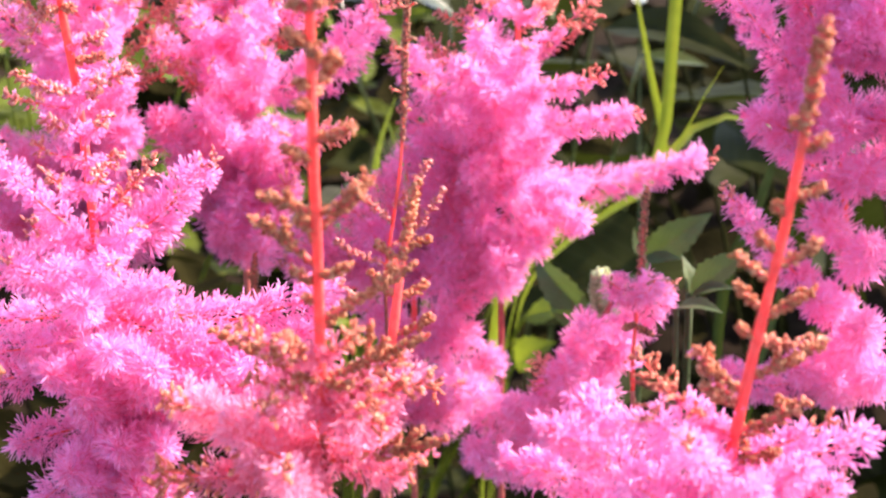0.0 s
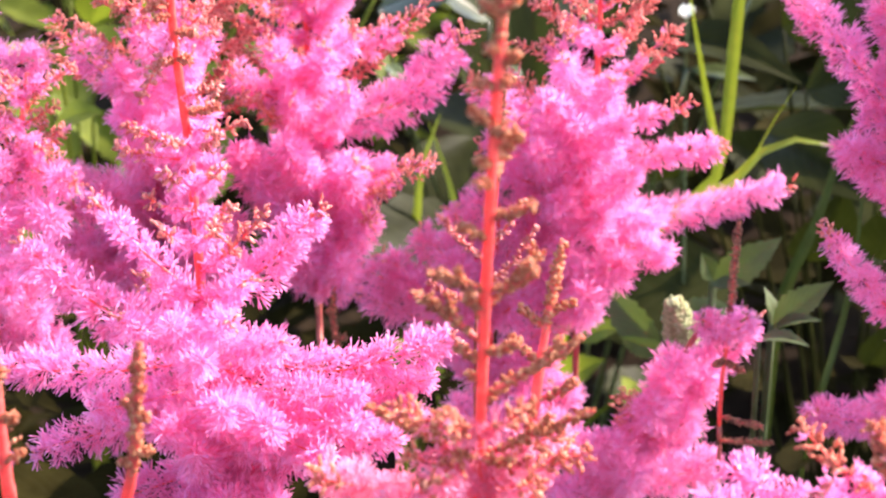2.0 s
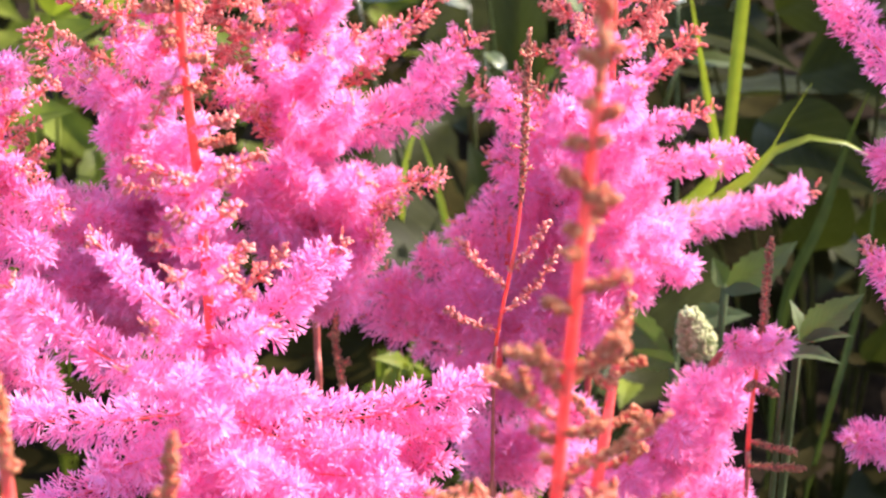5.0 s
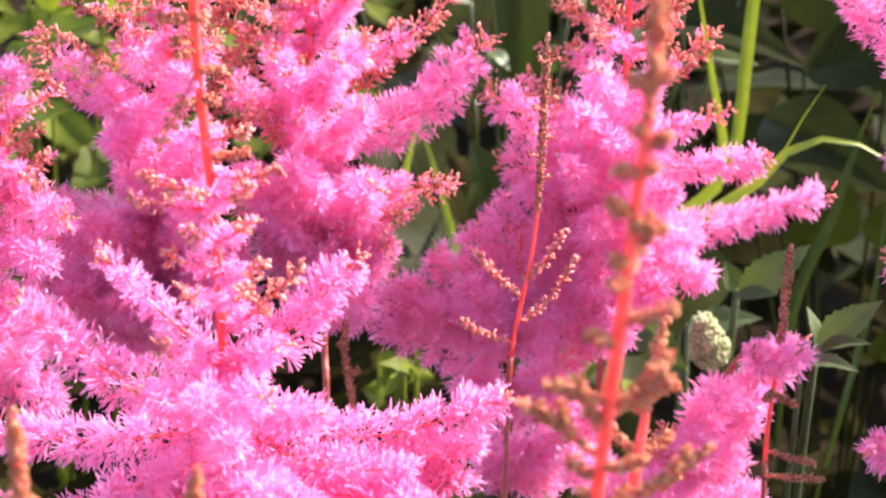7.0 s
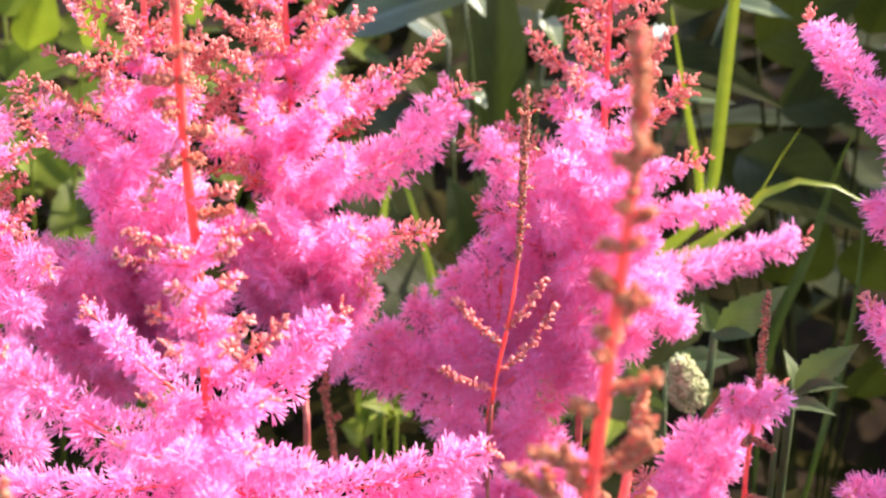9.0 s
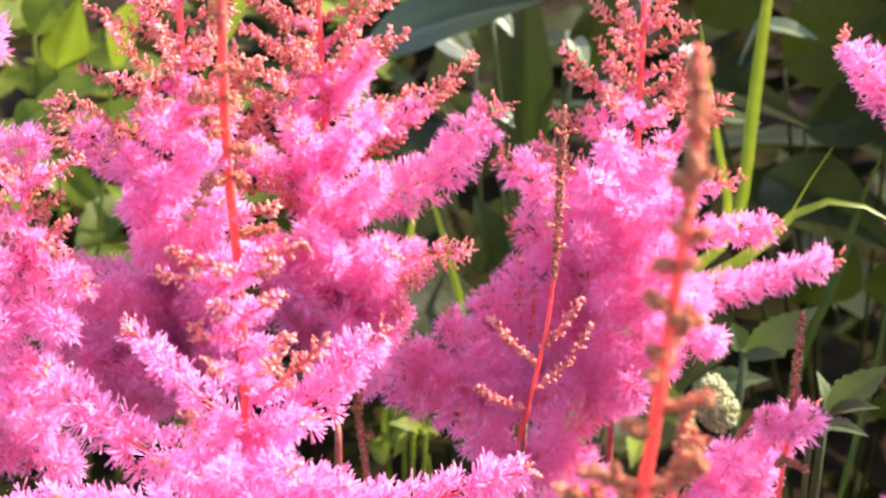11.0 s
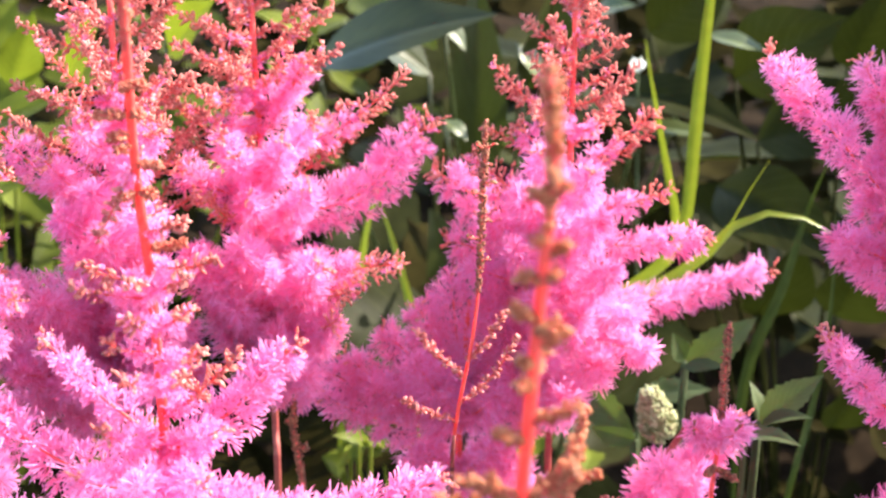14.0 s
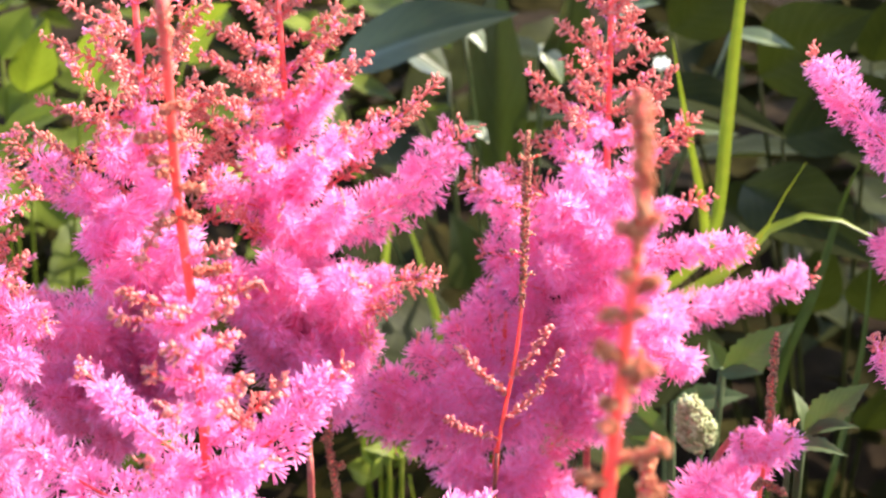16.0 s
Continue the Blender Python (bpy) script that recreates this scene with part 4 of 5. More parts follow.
# ---- near flower stalks, still mostly in bud ----
astilbe("near astilbe stalk, bright red with tan-brown bud clusters",
        [(0.0170, -0.2884, 0.8490), (0.0185, -0.2869, 0.8317), (0.0175, -0.2853, 0.8085), (0.0164, -0.2818, 0.7785), (0.0156, -0.2756, 0.7492), (0.0146, -0.2705, 0.7101), (0.0134, -0.2574, 0.6567)],
        (0.0008, 0.0014),
        [(0.69, (0.0063, -0.2799, 0.7179), 0.0034, 0.6), (0.71, (0.0015, -0.2830, 0.7124), 0.0043, 0.35), (0.72, (0.0257, -0.2707, 0.7137), 0.0034, 0.6), (0.74, (0.0395, -0.2658, 0.7123), 0.0043, 0.4), (0.77, (0.0284, -0.2751, 0.7061), 0.0051, 0.25), (0.76, (-0.0228, -0.2733, 0.7093), 0.0055, 0.2),
         (0.80, (-0.0052, -0.2747, 0.6968), 0.0059, 0.1), (0.80, (0.0386, -0.2708, 0.6937), 0.0051, 0.3), (0.83, (-0.0057, -0.2721, 0.6913), 0.0064, 0.05), (0.83, (0.0349, -0.2689, 0.6868), 0.0059, 0.15), (0.82, (-0.0219, -0.2644, 0.7046), 0.0064, 0.05), (0.84, (-0.0275, -0.2670, 0.6802), 0.0059, 0.3),
         (0.82, (-0.0248, -0.2500, 0.6939), 0.0066, 0.03), (0.87, (-0.0048, -0.2850, 0.7112), 0.0057, 0), (0.87, (-0.0274, -0.2700, 0.6873), 0.0053, 0.35)] +
        [(0.89, (0.0084, -0.3000, 0.7113), 0.0053, 0.1), (0.68, (-0.0044, -0.2750, 0.7305), 0.0039, 0.5), (0.71, (-0.0020, -0.2750, 0.7176), 0.0044, 0.3),
         (0.72, (0.0335, -0.2680, 0.7203), 0.0040, 0.5), (0.73, (0.0337, -0.2680, 0.7122), 0.0043, 0.4), (0.75, (0.0041, -0.2850, 0.7184), 0.0048, 0.2), (0.75, (0.0275, -0.2800, 0.7144), 0.0049, 0.25), (0.66, (0.0245, -0.2800, 0.7338), 0.0028, 0.6), (0.66, (0.0080, -0.2850, 0.7341), 0.0028, 0.6)],
        31,
        [((0.0145, -0.2890, 0.8281), 0.00125), ((0.0212, -0.2859, 0.8275), 0.00125), ((0.0157, -0.2875, 0.8187), 0.00125), ((0.0217, -0.2862, 0.8170), 0.00125), ((0.0134, -0.2870, 0.8116), 0.00125), ((0.0200, -0.2858, 0.8116), 0.00125), ((0.0130, -0.2870, 0.8055), 0.0013),
         ((0.0221, -0.2844, 0.8000), 0.0013), ((0.0190, -0.2904, 0.8037), 0.0013), ((0.0139, -0.2862, 0.7949), 0.0013), ((0.0143, -0.2866, 0.7902), 0.0013), ((0.0251, -0.2833, 0.7839), 0.0013), ((0.0103, -0.2854, 0.7802), 0.0012),
         ((0.0041, -0.2806, 0.7667), 0.0012), ((0.0265, -0.2802, 0.7672), 0.0012), ((0.0005, -0.2714, 0.7565), 0.0012), ((0.0228, -0.2792, 0.7491), 0.0012), ((0.0116, -0.2789, 0.7596), 0.0012), ((-0.0101, -0.2718, 0.7278), 0.0012), ((0.0118, -0.2740, 0.7381), 0.0012),
         ((0.0368, -0.2691, 0.7445), 0.0012), ((0.0393, -0.2736, 0.7287), 0.0012)] +
        [((0.0094, -0.2752, 0.7460), 0.0012), ((0.0046, -0.2741, 0.7278), 0.0012), ((0.0435, -0.2768, 0.7031), 0.0012), ((0.0223, -0.2777, 0.7176), 0.0012), ((0.0098, -0.2769, 0.7190), 0.0012), ((0.0217, -0.2681, 0.7342), 0.0012),
         ((0.0278, -0.2696, 0.7656), 0.0012), ((0.0111, -0.2684, 0.7578), 0.0012), ((0.0216, -0.2749, 0.7965), 0.0012)],
        tip_buds=0.17, tip_bead=0.0013, level=1, fine=True, bud_material=BUD_PEACH, petal_material=PETAL_CORAL)

astilbe("slim astilbe shoot in tan bud beside a taller stalk",
        [(0.0338, -0.2189, 0.7394), (0.0311, -0.2236, 0.7253), (0.0281, -0.2304, 0.7036), (0.0259, -0.2335, 0.6781)],
        (0.0008, 0.0014),
        [(0.7, (0.0196, -0.2399, 0.6872), 0.0045, 0.5), (0.8, (0.0391, -0.2382, 0.6900), 0.0055, 0.4), (0.9, (0.0240, -0.2440, 0.6800), 0.006, 0.3), (0.85, (0.0148, -0.2509, 0.6881), 0.0055, 0.3), (0.95, (0.0192, -0.2556, 0.6799), 0.006, 0.2)],
        32, [((0.0372, -0.2236, 0.7254), 0.0012), ((0.0236, -0.2243, 0.7241), 0.0012), ((0.0362, -0.2248, 0.7132), 0.0012), ((0.0218, -0.2235, 0.7155), 0.0012), ((0.0383, -0.2290, 0.7061), 0.0012)],
        tip_buds=0.4, tip_bead=0.0012, bud_material=BUD_PEACH, petal_material=PETAL_CORAL)

astilbe("short astilbe shoot in tight tan bud",
        [(-0.0554, -0.2823, 0.7497), (-0.0581, -0.2801, 0.7314), (-0.0618, -0.2763, 0.7101), (-0.0755, -0.2637, 0.6660)],
        (0.0009, 0.0015), [], 33, [((-0.0552, -0.2807, 0.7304), 0.0011), ((-0.0630, -0.2799, 0.7178), 0.0011), ((-0.0557, -0.2787, 0.7199), 0.0011), ((-0.0606, -0.2790, 0.7335), 0.0011)],
        tip_buds=0.5, tip_bead=0.0012, bud_material=BUD_TAN)

astilbe("astilbe shoot with orange-tan buds on a red stem",
        [(-0.0858, -0.2829, 0.7627), (-0.0876, -0.2792, 0.7391), (-0.0888, -0.2780, 0.7111), (-0.0905, -0.2737, 0.6886)],
        (0.0009, 0.0015), [(0.7, (-0.0942, -0.2616, 0.7296), 0.004, 0.8)], 34, [((-0.0838, -0.2809, 0.7301), 0.0012), ((-0.0919, -0.2787, 0.7300), 0.0012), ((-0.0839, -0.2791, 0.7192), 0.0012), ((-0.0925, -0.2801, 0.7175), 0.0012), ((-0.0852, -0.2786, 0.7401), 0.0012)],
        tip_buds=0.4, tip_bead=0.0012, bud_material=BUD_TAN)

astilbe("leaning astilbe stalk in tan bud over opening pink blossoms",
        [(0.1152, -0.2943, 0.8129), (0.1144, -0.2913, 0.7980), (0.1139, -0.2876, 0.7805), (0.1125, -0.2835, 0.7576), (0.1101, -0.2788, 0.7296), (0.1075, -0.2721, 0.6913), (0.1067, -0.2616, 0.6596)],
        (0.0009, 0.0014),
        [(0.81, (0.0723, -0.2500, 0.6977), 0.0062, 0), (0.87, (0.0551, -0.2500, 0.6796), 0.0064, 0), (0.85, (0.0640, -0.2700, 0.7036), 0.0057, 0), (0.72, (0.0854, -0.2600, 0.7170), 0.0044, 0.5), (0.78, (0.0873, -0.2800, 0.7130), 0.0055, 0.08), (0.80, (0.0940, -0.3000, 0.7197), 0.0052, 0.05),
         (0.76, (0.1313, -0.2700, 0.7063), 0.0046, 0.3), (0.81, (0.1413, -0.2700, 0.7030), 0.0057, 0.02), (0.85, (0.1219, -0.2900, 0.7073), 0.0054, 0), (0.87, (0.0827, -0.2900, 0.7024), 0.0057, 0), (0.90, (0.1099, -0.3000, 0.7092), 0.0055, 0), (0.71, (0.1238, -0.2750, 0.7144), 0.0019, 0.95),
         (0.53, (0.1270, -0.2700, 0.7271), 0.0017, 1), (0.65, (0.0971, -0.2750, 0.7280), 0.0019, 0.95), (0.71, (0.0914, -0.2700, 0.7145), 0.0025, 0.6)] +
        [(0.94, (0.1318, -0.2800, 0.6955), 0.0058, 0), (0.94, (0.0726, -0.2700, 0.6832), 0.0061, 0)],
        35,
        [((0.1111, -0.2885, 0.7889), 0.0013), ((0.1194, -0.2871, 0.7853), 0.0013), ((0.1102, -0.2851, 0.7689), 0.0013), ((0.1202, -0.2849, 0.7731), 0.0013), ((0.1077, -0.2828, 0.7608), 0.0013), ((0.1217, -0.2799, 0.7578), 0.0013), ((0.1039, -0.2795, 0.7545), 0.0013), ((0.1047, -0.2793, 0.7468), 0.0013),
         ((0.1221, -0.2780, 0.7451), 0.0013), ((0.1060, -0.2787, 0.7359), 0.0013), ((0.1260, -0.2752, 0.7299), 0.0013), ((0.0976, -0.2746, 0.7269), 0.0012), ((0.1236, -0.2751, 0.7142), 0.0012), ((0.1191, -0.2759, 0.7008), 0.0012), ((0.0994, -0.2768, 0.7192), 0.0012)],
        tip_buds=0.2, tip_bead=0.0014, fine=True, bud_material=BUD_PEACH)

# ---- grass ----
grass("tall bright green grass blade, lit through", (0.03, 0.29, 0.0),
      [([(0.0539, 0.2460, 0.3936), (0.0661, 0.2460, 0.4438), (0.0968, 0.2460, 0.4809), (0.1290, 0.2460, 0.5093), (0.1359, 0.2460, 0.5324), (0.1368, 0.2460, 0.5759), (0.1375, 0.2460, 0.6143), (0.1388, 0.2460, 0.6512), (0.1403, 0.2460, 0.6917), (0.1440, 0.2460, 0.7302)], 0.0105, (0.2, -1, 0.3)),
       ([(0.0571, 0.3000, 0.3543), (0.0686, 0.3000, 0.4079), (0.1016, 0.3000, 0.4458), (0.1355, 0.3000, 0.4718), (0.1409, 0.3000, 0.4960), (0.1313, 0.3000, 0.5398), (0.1213, 0.3000, 0.5847), (0.1173, 0.3000, 0.6048)], 0.0075, (-0.2, -1, 0.3))], 41)
grass("arching pale green grass blades", (0.03, 0.22, 0.0),
      [([(0.0467, 0.1500, 0.4637), (0.0575, 0.1500, 0.5014), (0.0883, 0.1500, 0.5325), (0.1233, 0.1500, 0.5566), (0.1377, 0.1500, 0.5791), (0.1469, 0.1500, 0.6011), (0.1527, 0.1500, 0.6118)], 0.0036, (0.2, -1, 0.3)),
       ([(0.0489, 0.1600, 0.4563), (0.0599, 0.1600, 0.4946), (0.0897, 0.1600, 0.5277), (0.1220, 0.1600, 0.5514), (0.1345, 0.1600, 0.5639), (0.1412, 0.1600, 0.5735), (0.1483, 0.1600, 0.5785), (0.1569, 0.1600, 0.5805), (0.1682, 0.1600, 0.5792), (0.1786, 0.1600, 0.5755), (0.1881, 0.1600, 0.5691)], 0.0115, (0.0, -0.7, 1.0))], 42)
grass("grass blades with shade put into their dark green", (0.187, 0.277, 0.0),
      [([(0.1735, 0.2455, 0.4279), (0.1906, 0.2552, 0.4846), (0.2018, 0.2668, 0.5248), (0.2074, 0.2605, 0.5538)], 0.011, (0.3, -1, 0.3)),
       ([(0.1811, 0.1605, 0.4205), (0.1897, 0.1709, 0.4586), (0.1964, 0.1815, 0.4970), (0.1986, 0.1931, 0.5371), (0.1993, 0.2038, 0.5556)], 0.006, (0.3, -1, 0.3))], 43, GRASS_SHADE_TONE)
grass("yellow-green grass between the plumes", (0.010, 0.356, 0.0),
      [([(0.0009, 0.3440, 0.3984), (-0.0054, 0.3433, 0.4372), (-0.0133, 0.3491, 0.4672), (-0.0225, 0.3530, 0.4941)], 0.008, (0.2, -1, 0.3)),
       ([(-0.0311, 0.3694, 0.3825), (-0.0304, 0.3725, 0.4278), (-0.0267, 0.3770, 0.4556), (-0.0165, 0.3829, 0.4858)], 0.010, (-0.2, -1, 0.4))], 44)

# ---- leaves behind the flowers ----
leafy("peony_plant", "toothed green compound leaf in half shade", "plant", (0.148, 0.082, 0.0),
      [((0.1304, 0.0239, 0.5640), (0.1527, 0.0242, 0.5845), 0.0135, (0.15, -0.55, 0.85), 9), ((0.1294, 0.0236, 0.5635), (0.1264, 0.0316, 0.5773), 0.0085, (0.7, -0.6, 0.4), 7), ((0.1302, 0.0229, 0.5623), (0.1472, 0.0120, 0.5735), 0.008, (0, -0.3, 1), 7), ((0.1246, 0.0208, 0.5586), (0.1417, 0.0027, 0.5673), 0.0085, (0, -0.4, 1), 7)],
      LEAF_MID, 51)
leafy("peony_plant", "cluster of dull green toothed leaves", "plant", (0.125, 0.176, 0.0),
      [((0.1199, 0.1268, 0.5223), (0.1495, 0.1286, 0.5454), 0.017, (-0.1, -0.9, 0.4), 8), ((0.1186, 0.1262, 0.5212), (0.1357, 0.1178, 0.5266), 0.008, (0, -0.5, 0.9), 7), ((0.1207, 0.1358, 0.5179), (0.1137, 0.1337, 0.5343), 0.010, (0.3, -0.9, 0.3), 6), ((0.0958, 0.1113, 0.4953), (0.0668, 0.1360, 0.5182), 0.017, (-0.5, -0.7, 0.5), 8), ((0.0957, 0.1019, 0.4990), (0.0749, 0.0968, 0.5103), 0.012, (-0.6, -0.8, 0.3), 8), ((0.1037, 0.1531, 0.4879), (0.1363, 0.1460, 0.4956), 0.013, (0, -0.6, 0.8), 6)],
      LEAF_MID, 52)
leafy("peony_plant", "yellow-green young leaves, sunlight put into their paler colour", "plant", (-0.036, 0.435, 0.0),
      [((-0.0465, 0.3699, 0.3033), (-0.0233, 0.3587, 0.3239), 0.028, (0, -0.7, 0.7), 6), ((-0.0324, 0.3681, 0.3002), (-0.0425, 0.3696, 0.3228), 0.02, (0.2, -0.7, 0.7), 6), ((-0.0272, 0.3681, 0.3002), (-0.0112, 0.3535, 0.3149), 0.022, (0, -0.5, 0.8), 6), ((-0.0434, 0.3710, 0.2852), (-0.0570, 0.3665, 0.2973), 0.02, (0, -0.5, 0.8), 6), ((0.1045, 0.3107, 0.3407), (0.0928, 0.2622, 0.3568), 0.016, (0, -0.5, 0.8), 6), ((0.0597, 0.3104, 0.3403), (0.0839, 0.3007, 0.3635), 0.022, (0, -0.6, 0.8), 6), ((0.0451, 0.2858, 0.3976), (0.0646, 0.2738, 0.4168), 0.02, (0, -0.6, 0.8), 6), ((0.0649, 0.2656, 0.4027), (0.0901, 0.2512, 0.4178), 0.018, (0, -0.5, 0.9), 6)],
      LEAF_SUN_TONE, 53)
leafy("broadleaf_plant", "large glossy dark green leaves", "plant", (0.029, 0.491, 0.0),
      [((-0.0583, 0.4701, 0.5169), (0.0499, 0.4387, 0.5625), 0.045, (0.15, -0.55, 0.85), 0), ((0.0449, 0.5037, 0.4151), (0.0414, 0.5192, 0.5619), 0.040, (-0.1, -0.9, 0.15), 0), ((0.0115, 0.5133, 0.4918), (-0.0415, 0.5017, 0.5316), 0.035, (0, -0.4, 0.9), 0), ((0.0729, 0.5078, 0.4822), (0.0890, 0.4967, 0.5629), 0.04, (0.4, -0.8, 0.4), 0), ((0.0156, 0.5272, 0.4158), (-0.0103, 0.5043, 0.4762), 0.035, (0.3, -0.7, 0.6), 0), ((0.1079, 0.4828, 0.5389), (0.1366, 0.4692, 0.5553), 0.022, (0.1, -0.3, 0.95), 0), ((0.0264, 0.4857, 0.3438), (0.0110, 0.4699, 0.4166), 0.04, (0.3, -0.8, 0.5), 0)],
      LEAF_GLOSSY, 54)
leafy("broadleaf_plant", "broad leaves, deep shade put into their dark green", "plant", (0.274, 0.452, 0.0),
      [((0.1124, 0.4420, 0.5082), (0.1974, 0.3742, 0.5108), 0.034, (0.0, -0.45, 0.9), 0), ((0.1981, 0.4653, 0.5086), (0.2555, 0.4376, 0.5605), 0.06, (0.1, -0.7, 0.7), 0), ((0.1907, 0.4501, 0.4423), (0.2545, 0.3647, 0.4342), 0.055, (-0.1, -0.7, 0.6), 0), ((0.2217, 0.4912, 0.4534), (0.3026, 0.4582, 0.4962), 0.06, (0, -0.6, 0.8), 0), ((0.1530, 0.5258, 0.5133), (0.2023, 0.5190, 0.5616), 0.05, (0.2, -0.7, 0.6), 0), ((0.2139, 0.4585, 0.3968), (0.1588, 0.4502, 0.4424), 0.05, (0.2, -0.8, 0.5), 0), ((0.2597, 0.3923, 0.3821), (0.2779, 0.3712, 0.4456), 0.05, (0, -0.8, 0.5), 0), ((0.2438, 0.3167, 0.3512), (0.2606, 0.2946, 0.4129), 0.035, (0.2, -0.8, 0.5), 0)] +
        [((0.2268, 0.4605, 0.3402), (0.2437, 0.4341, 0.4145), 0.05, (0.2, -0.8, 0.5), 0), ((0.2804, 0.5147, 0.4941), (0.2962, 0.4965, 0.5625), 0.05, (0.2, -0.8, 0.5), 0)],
      LEAF_SHADE_TONE, 55)
leafy("broadleaf_plant", "bright green leaves, full sun put into their colour", "plant", (-0.273, 0.454, 0.0),
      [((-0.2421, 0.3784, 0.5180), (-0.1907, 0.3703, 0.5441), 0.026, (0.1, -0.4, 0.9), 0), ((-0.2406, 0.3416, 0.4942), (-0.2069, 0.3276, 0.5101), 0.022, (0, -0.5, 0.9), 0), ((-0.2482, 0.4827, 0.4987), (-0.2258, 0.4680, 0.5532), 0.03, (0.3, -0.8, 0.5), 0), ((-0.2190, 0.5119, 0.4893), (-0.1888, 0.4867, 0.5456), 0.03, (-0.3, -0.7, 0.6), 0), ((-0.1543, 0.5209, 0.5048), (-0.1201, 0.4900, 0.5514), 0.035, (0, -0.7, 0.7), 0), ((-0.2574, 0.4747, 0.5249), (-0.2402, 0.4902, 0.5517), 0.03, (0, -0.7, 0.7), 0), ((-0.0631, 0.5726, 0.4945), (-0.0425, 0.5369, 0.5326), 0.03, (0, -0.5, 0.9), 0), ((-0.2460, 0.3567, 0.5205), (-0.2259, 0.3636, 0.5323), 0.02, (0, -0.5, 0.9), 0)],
      LEAF_SUN_TONE, 56)

leafy("peony_plant", "small yellow-green leaf, sunlight put into its colour", "plant", (-0.03, 0.20, 0.0),
      [((-0.0209, 0.1400, 0.4705), (-0.0384, 0.1280, 0.4841), 0.009, (0.5, -0.5, 1.0), 5), ((-0.0268, 0.1400, 0.4713), (-0.0139, 0.1280, 0.4766), 0.008, (0.7, -0.4, 0.8), 5), ((-0.0307, 0.1400, 0.4698), (-0.0359, 0.1280, 0.4648), 0.006, (0.6, -0.7, 0.5), 5), ((-0.0270, 0.1500, 0.4646), (-0.0214, 0.1380, 0.4846), 0.006, (0.6, -0.6, 0.6), 5)],
      LEAF_SUN_TONE, 58)
# leaves added for their glints, each turned to mirror the sun towards the viewpoint
leafy("broadleaf_plant", "small glossy leaves added for sun glints", "plant", (0.07, 0.52, 0.0),
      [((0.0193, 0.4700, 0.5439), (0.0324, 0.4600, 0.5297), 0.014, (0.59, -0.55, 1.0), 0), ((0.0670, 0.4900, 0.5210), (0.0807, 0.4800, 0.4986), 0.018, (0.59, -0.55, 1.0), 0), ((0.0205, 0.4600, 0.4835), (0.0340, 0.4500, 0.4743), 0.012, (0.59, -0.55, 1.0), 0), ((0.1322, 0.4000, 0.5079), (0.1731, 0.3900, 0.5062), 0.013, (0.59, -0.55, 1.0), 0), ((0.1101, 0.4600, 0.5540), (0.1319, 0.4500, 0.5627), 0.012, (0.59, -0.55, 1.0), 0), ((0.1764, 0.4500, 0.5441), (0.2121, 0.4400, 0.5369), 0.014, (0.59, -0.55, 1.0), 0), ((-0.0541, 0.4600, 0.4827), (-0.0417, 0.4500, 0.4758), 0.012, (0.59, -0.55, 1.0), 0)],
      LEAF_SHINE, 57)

# pale seed head among the leaves
h = Heap()
rng = np.random.default_rng(61)
c0, c1 = np.array((0.1019, 0.0744, 0.5216)), np.array((0.0954, 0.0756, 0.5436))
line = spline([c0, c1], 20)
t, a, b = line_axes(line)
k = 420
u = rng.uniform(0, 1, k)
ang = np.arange(k) * 2.399
i = (u * 19).astype(int)
out = np.cos(ang)[:, None] * a[i] + np.sin(ang)[:, None] * b[i]
r = 0.0088 * np.clip(0.55 + 1.6 * u, 0, 1) * np.clip(1.12 - u, 0.06, 1) ** 0.6
beads(h, line[i] + out * r[:, None], out + 1.1 * t[i], rng.uniform(0.0007, 0.0011, k), rng, 1)
foot = np.array((0.110, 0.082, 0.0))
core = Heap()
tube(core, spline([c0, 0.5 * (c0 + c1), c1], 20), [0.003, 0.0068, 0.002], 10)
seed_head = core.part("seed_head", SEED_PALE, None, "", foot)
tagged(seed_head, "pale grey-green knobbly unopened flower head", "flower bud")
stalk = Heap()
tube(stalk, spline([foot, 0.5 * (foot + c0) + np.array([0, 0, 0.02]), c0], 30), [0.0014, 0.0012, 0.0012], 8)
stalk.part("stalk", LEAF_MID, seed_head, "", foot)
tagged(h.part("knob_cover", SEED_PALE, seed_head, "", foot), kind="stuff")

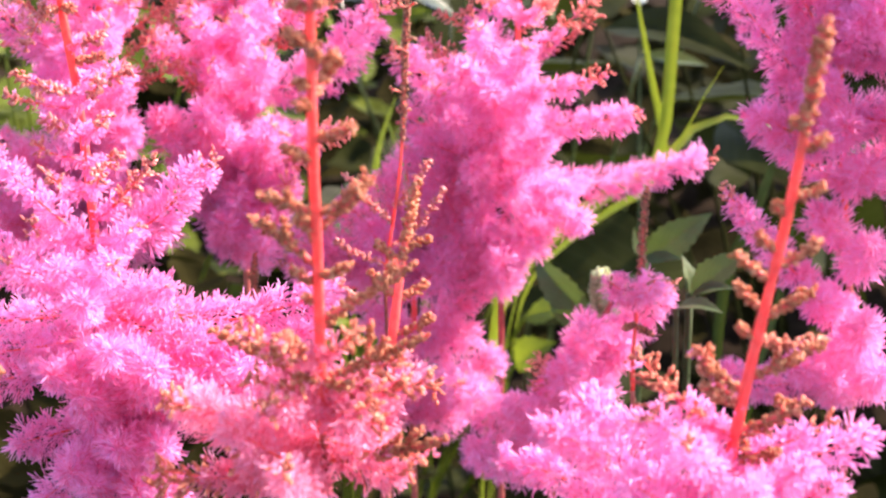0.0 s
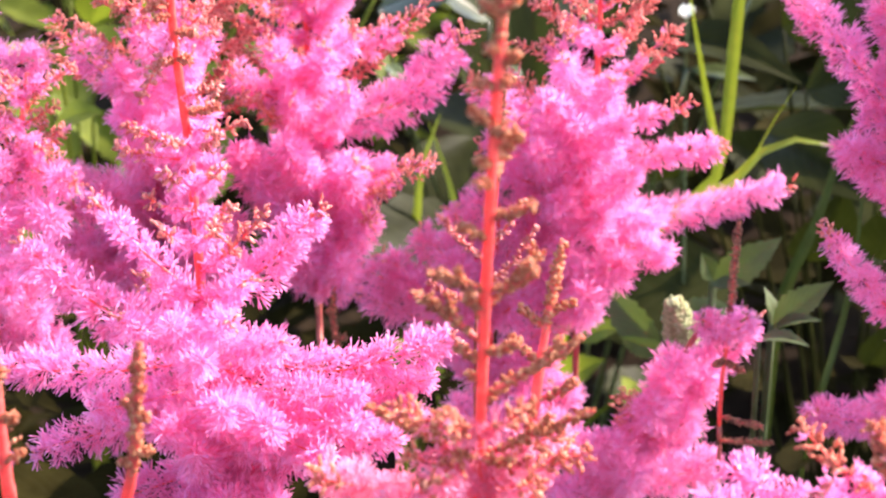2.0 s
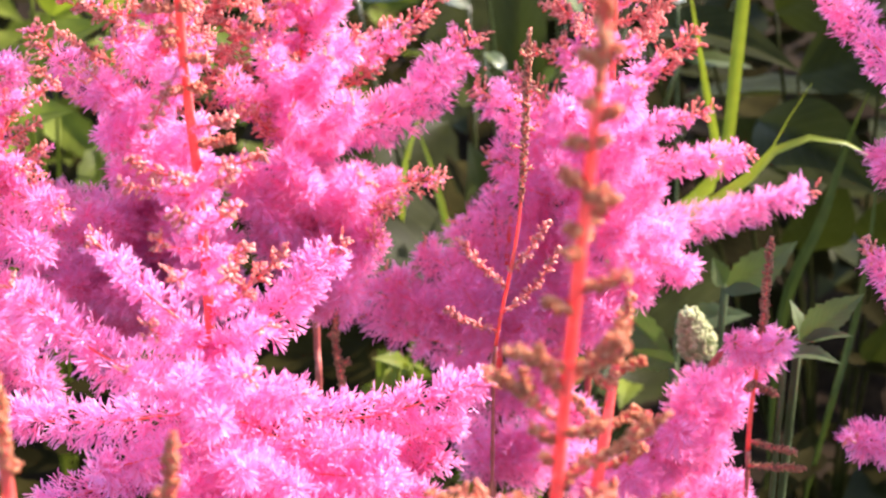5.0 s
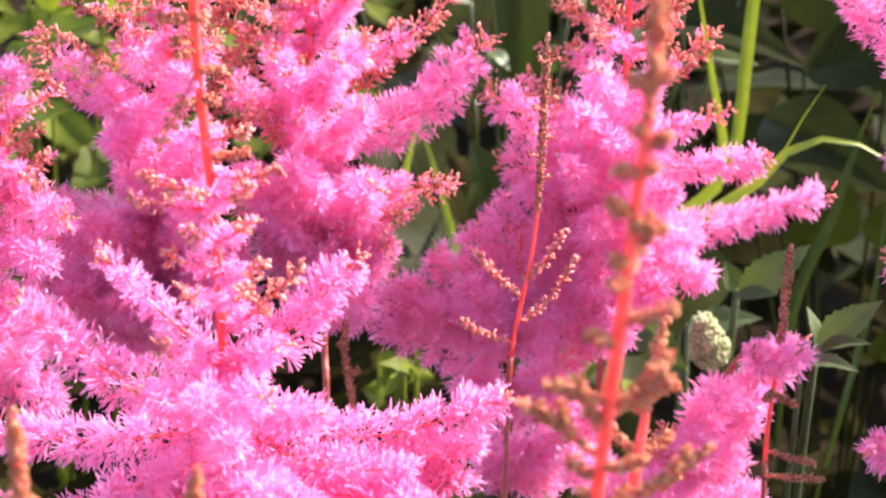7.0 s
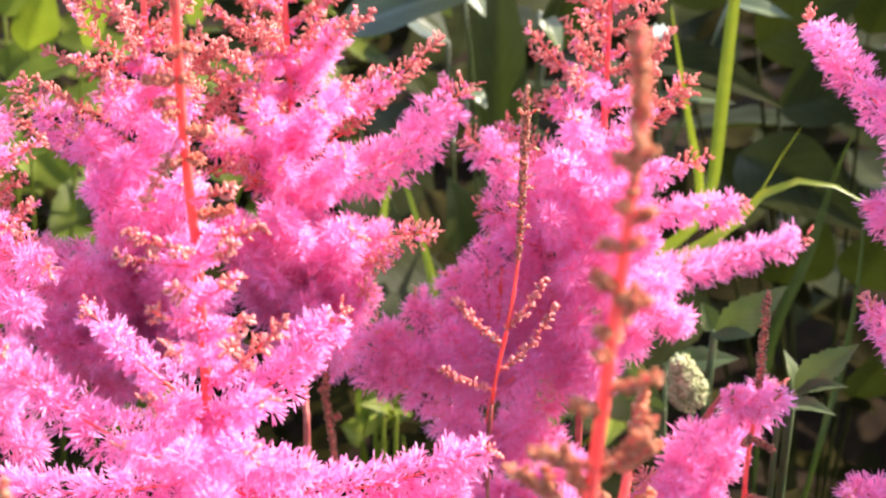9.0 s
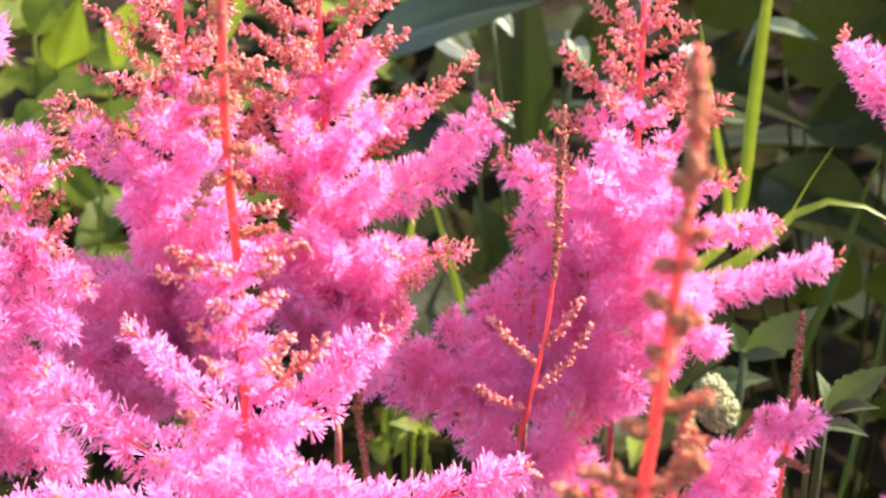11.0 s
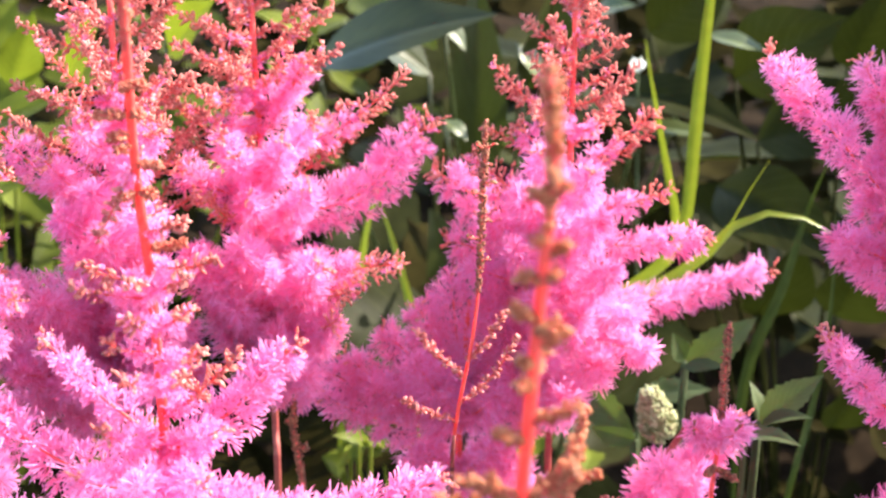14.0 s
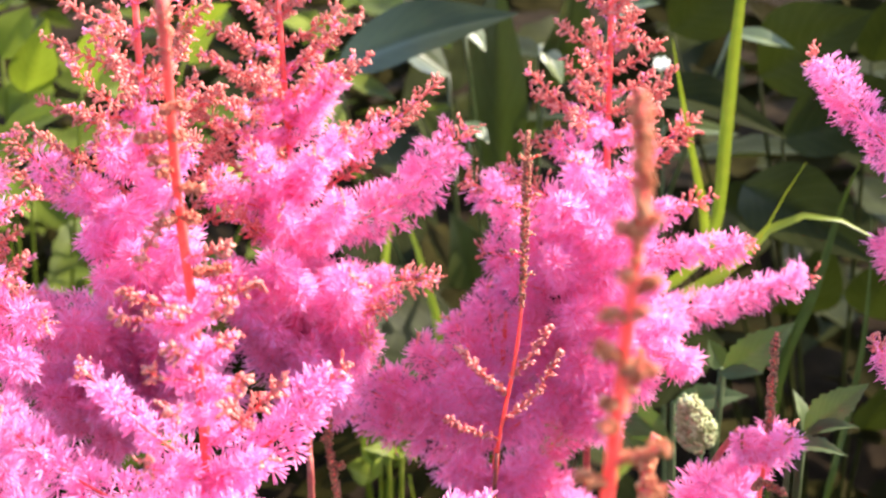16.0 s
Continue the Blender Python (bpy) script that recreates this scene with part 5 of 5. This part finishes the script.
# small white flower bud on a thin stalk
tip = np.array((0.1317, 0.4215, 0.5327))
foot = np.array((0.151, 0.356, 0.0))
h = Heap()
tube(h, spline([foot, 0.5 * (foot + tip) + np.array([0, 0, 0.03]), tip], 40), [0.0016, 0.0011, 0.0009], 6)
white_bud = h.part("white_bud", LEAF_MID, None, "", foot)
tagged(white_bud, "small white flower bud on a thin green stalk", "flower bud")
h = Heap()
petal_rng = np.random.default_rng(62)
for q in range(6):
    g = q * 1.05
    d = np.array([math.cos(g) * 0.45, math.sin(g) * 0.45, 0.9])
    leaf(h, tip, tip + 0.009 * unit(d), 0.0065, (-math.cos(g), -math.sin(g), 0.5), petal_rng, fold=0.5, arch=-0.25)
h.part("petal_whorl", WHITE, white_bud, "white petals", foot)

# ---- low leaves under the flowers and behind them ----
def undergrowth(name, label, material, count, xs, ys, zs, size, seed):
    rng = np.random.default_rng(seed)
    h = Heap()
    for j in range(count):
        a, r = rng.uniform(0, 2 * math.pi), math.sqrt(rng.uniform(0, 1)) * rng.uniform(0.85, 1.25)
        x = (xs[0] + xs[1]) / 2 + math.cos(a) * r * (xs[1] - xs[0]) * 0.58
        y = (ys[0] + ys[1]) / 2 + math.sin(a) * r * (ys[1] - ys[0]) * 0.58
        z = rng.uniform(*zs)
        ang = rng.uniform(0, 2 * math.pi)
        l = rng.uniform(*size)
        d = np.array([math.cos(ang), math.sin(ang), rng.uniform(-0.5, 0.4)])
        base = np.array([x, y, z])
        leaf(h, base, base + l * unit(d), l * rng.uniform(0.35, 0.55), (rng.normal(0, 0.35), rng.normal(-0.25, 0.35), 1), rng, teeth=5, fold=0.2, arch=rng.uniform(-0.15, 0.1), rows=12, cols=5)
    ob = h.part(name, material)
    return tagged(ob, label, "foliage", "", "stuff")


undergrowth("broad_leaves", "large massed leaves, shade put into their dark green", LEAF_SHADE_TONE, 150, (-0.05, 0.85), (0.40, 1.5), (0.12, 0.44), (0.09, 0.17), 74)
undergrowth("undergrowth", "dense low leaves, shade put into their dark green", LEAF_UNDER_SHADE, 1500, (-0.75, 0.95), (0.25, 1.6), (0.02, 0.33), (0.05, 0.10), 71)
undergrowth("undergrowth", "astilbe leaves round the flower stems, shade put into their dark colour", LEAF_UNDER_SHADE, 500, (-0.6, 0.6), (-0.35, 0.35), (0.02, 0.40), (0.03, 0.06), 72)
undergrowth("undergrowth", "green leaves beyond the flowers, sunlight put into their colour", LEAF_SUN_TONE, 420, (-0.75, -0.02), (0.55, 1.6), (0.12, 0.46), (0.04, 0.08), 73)
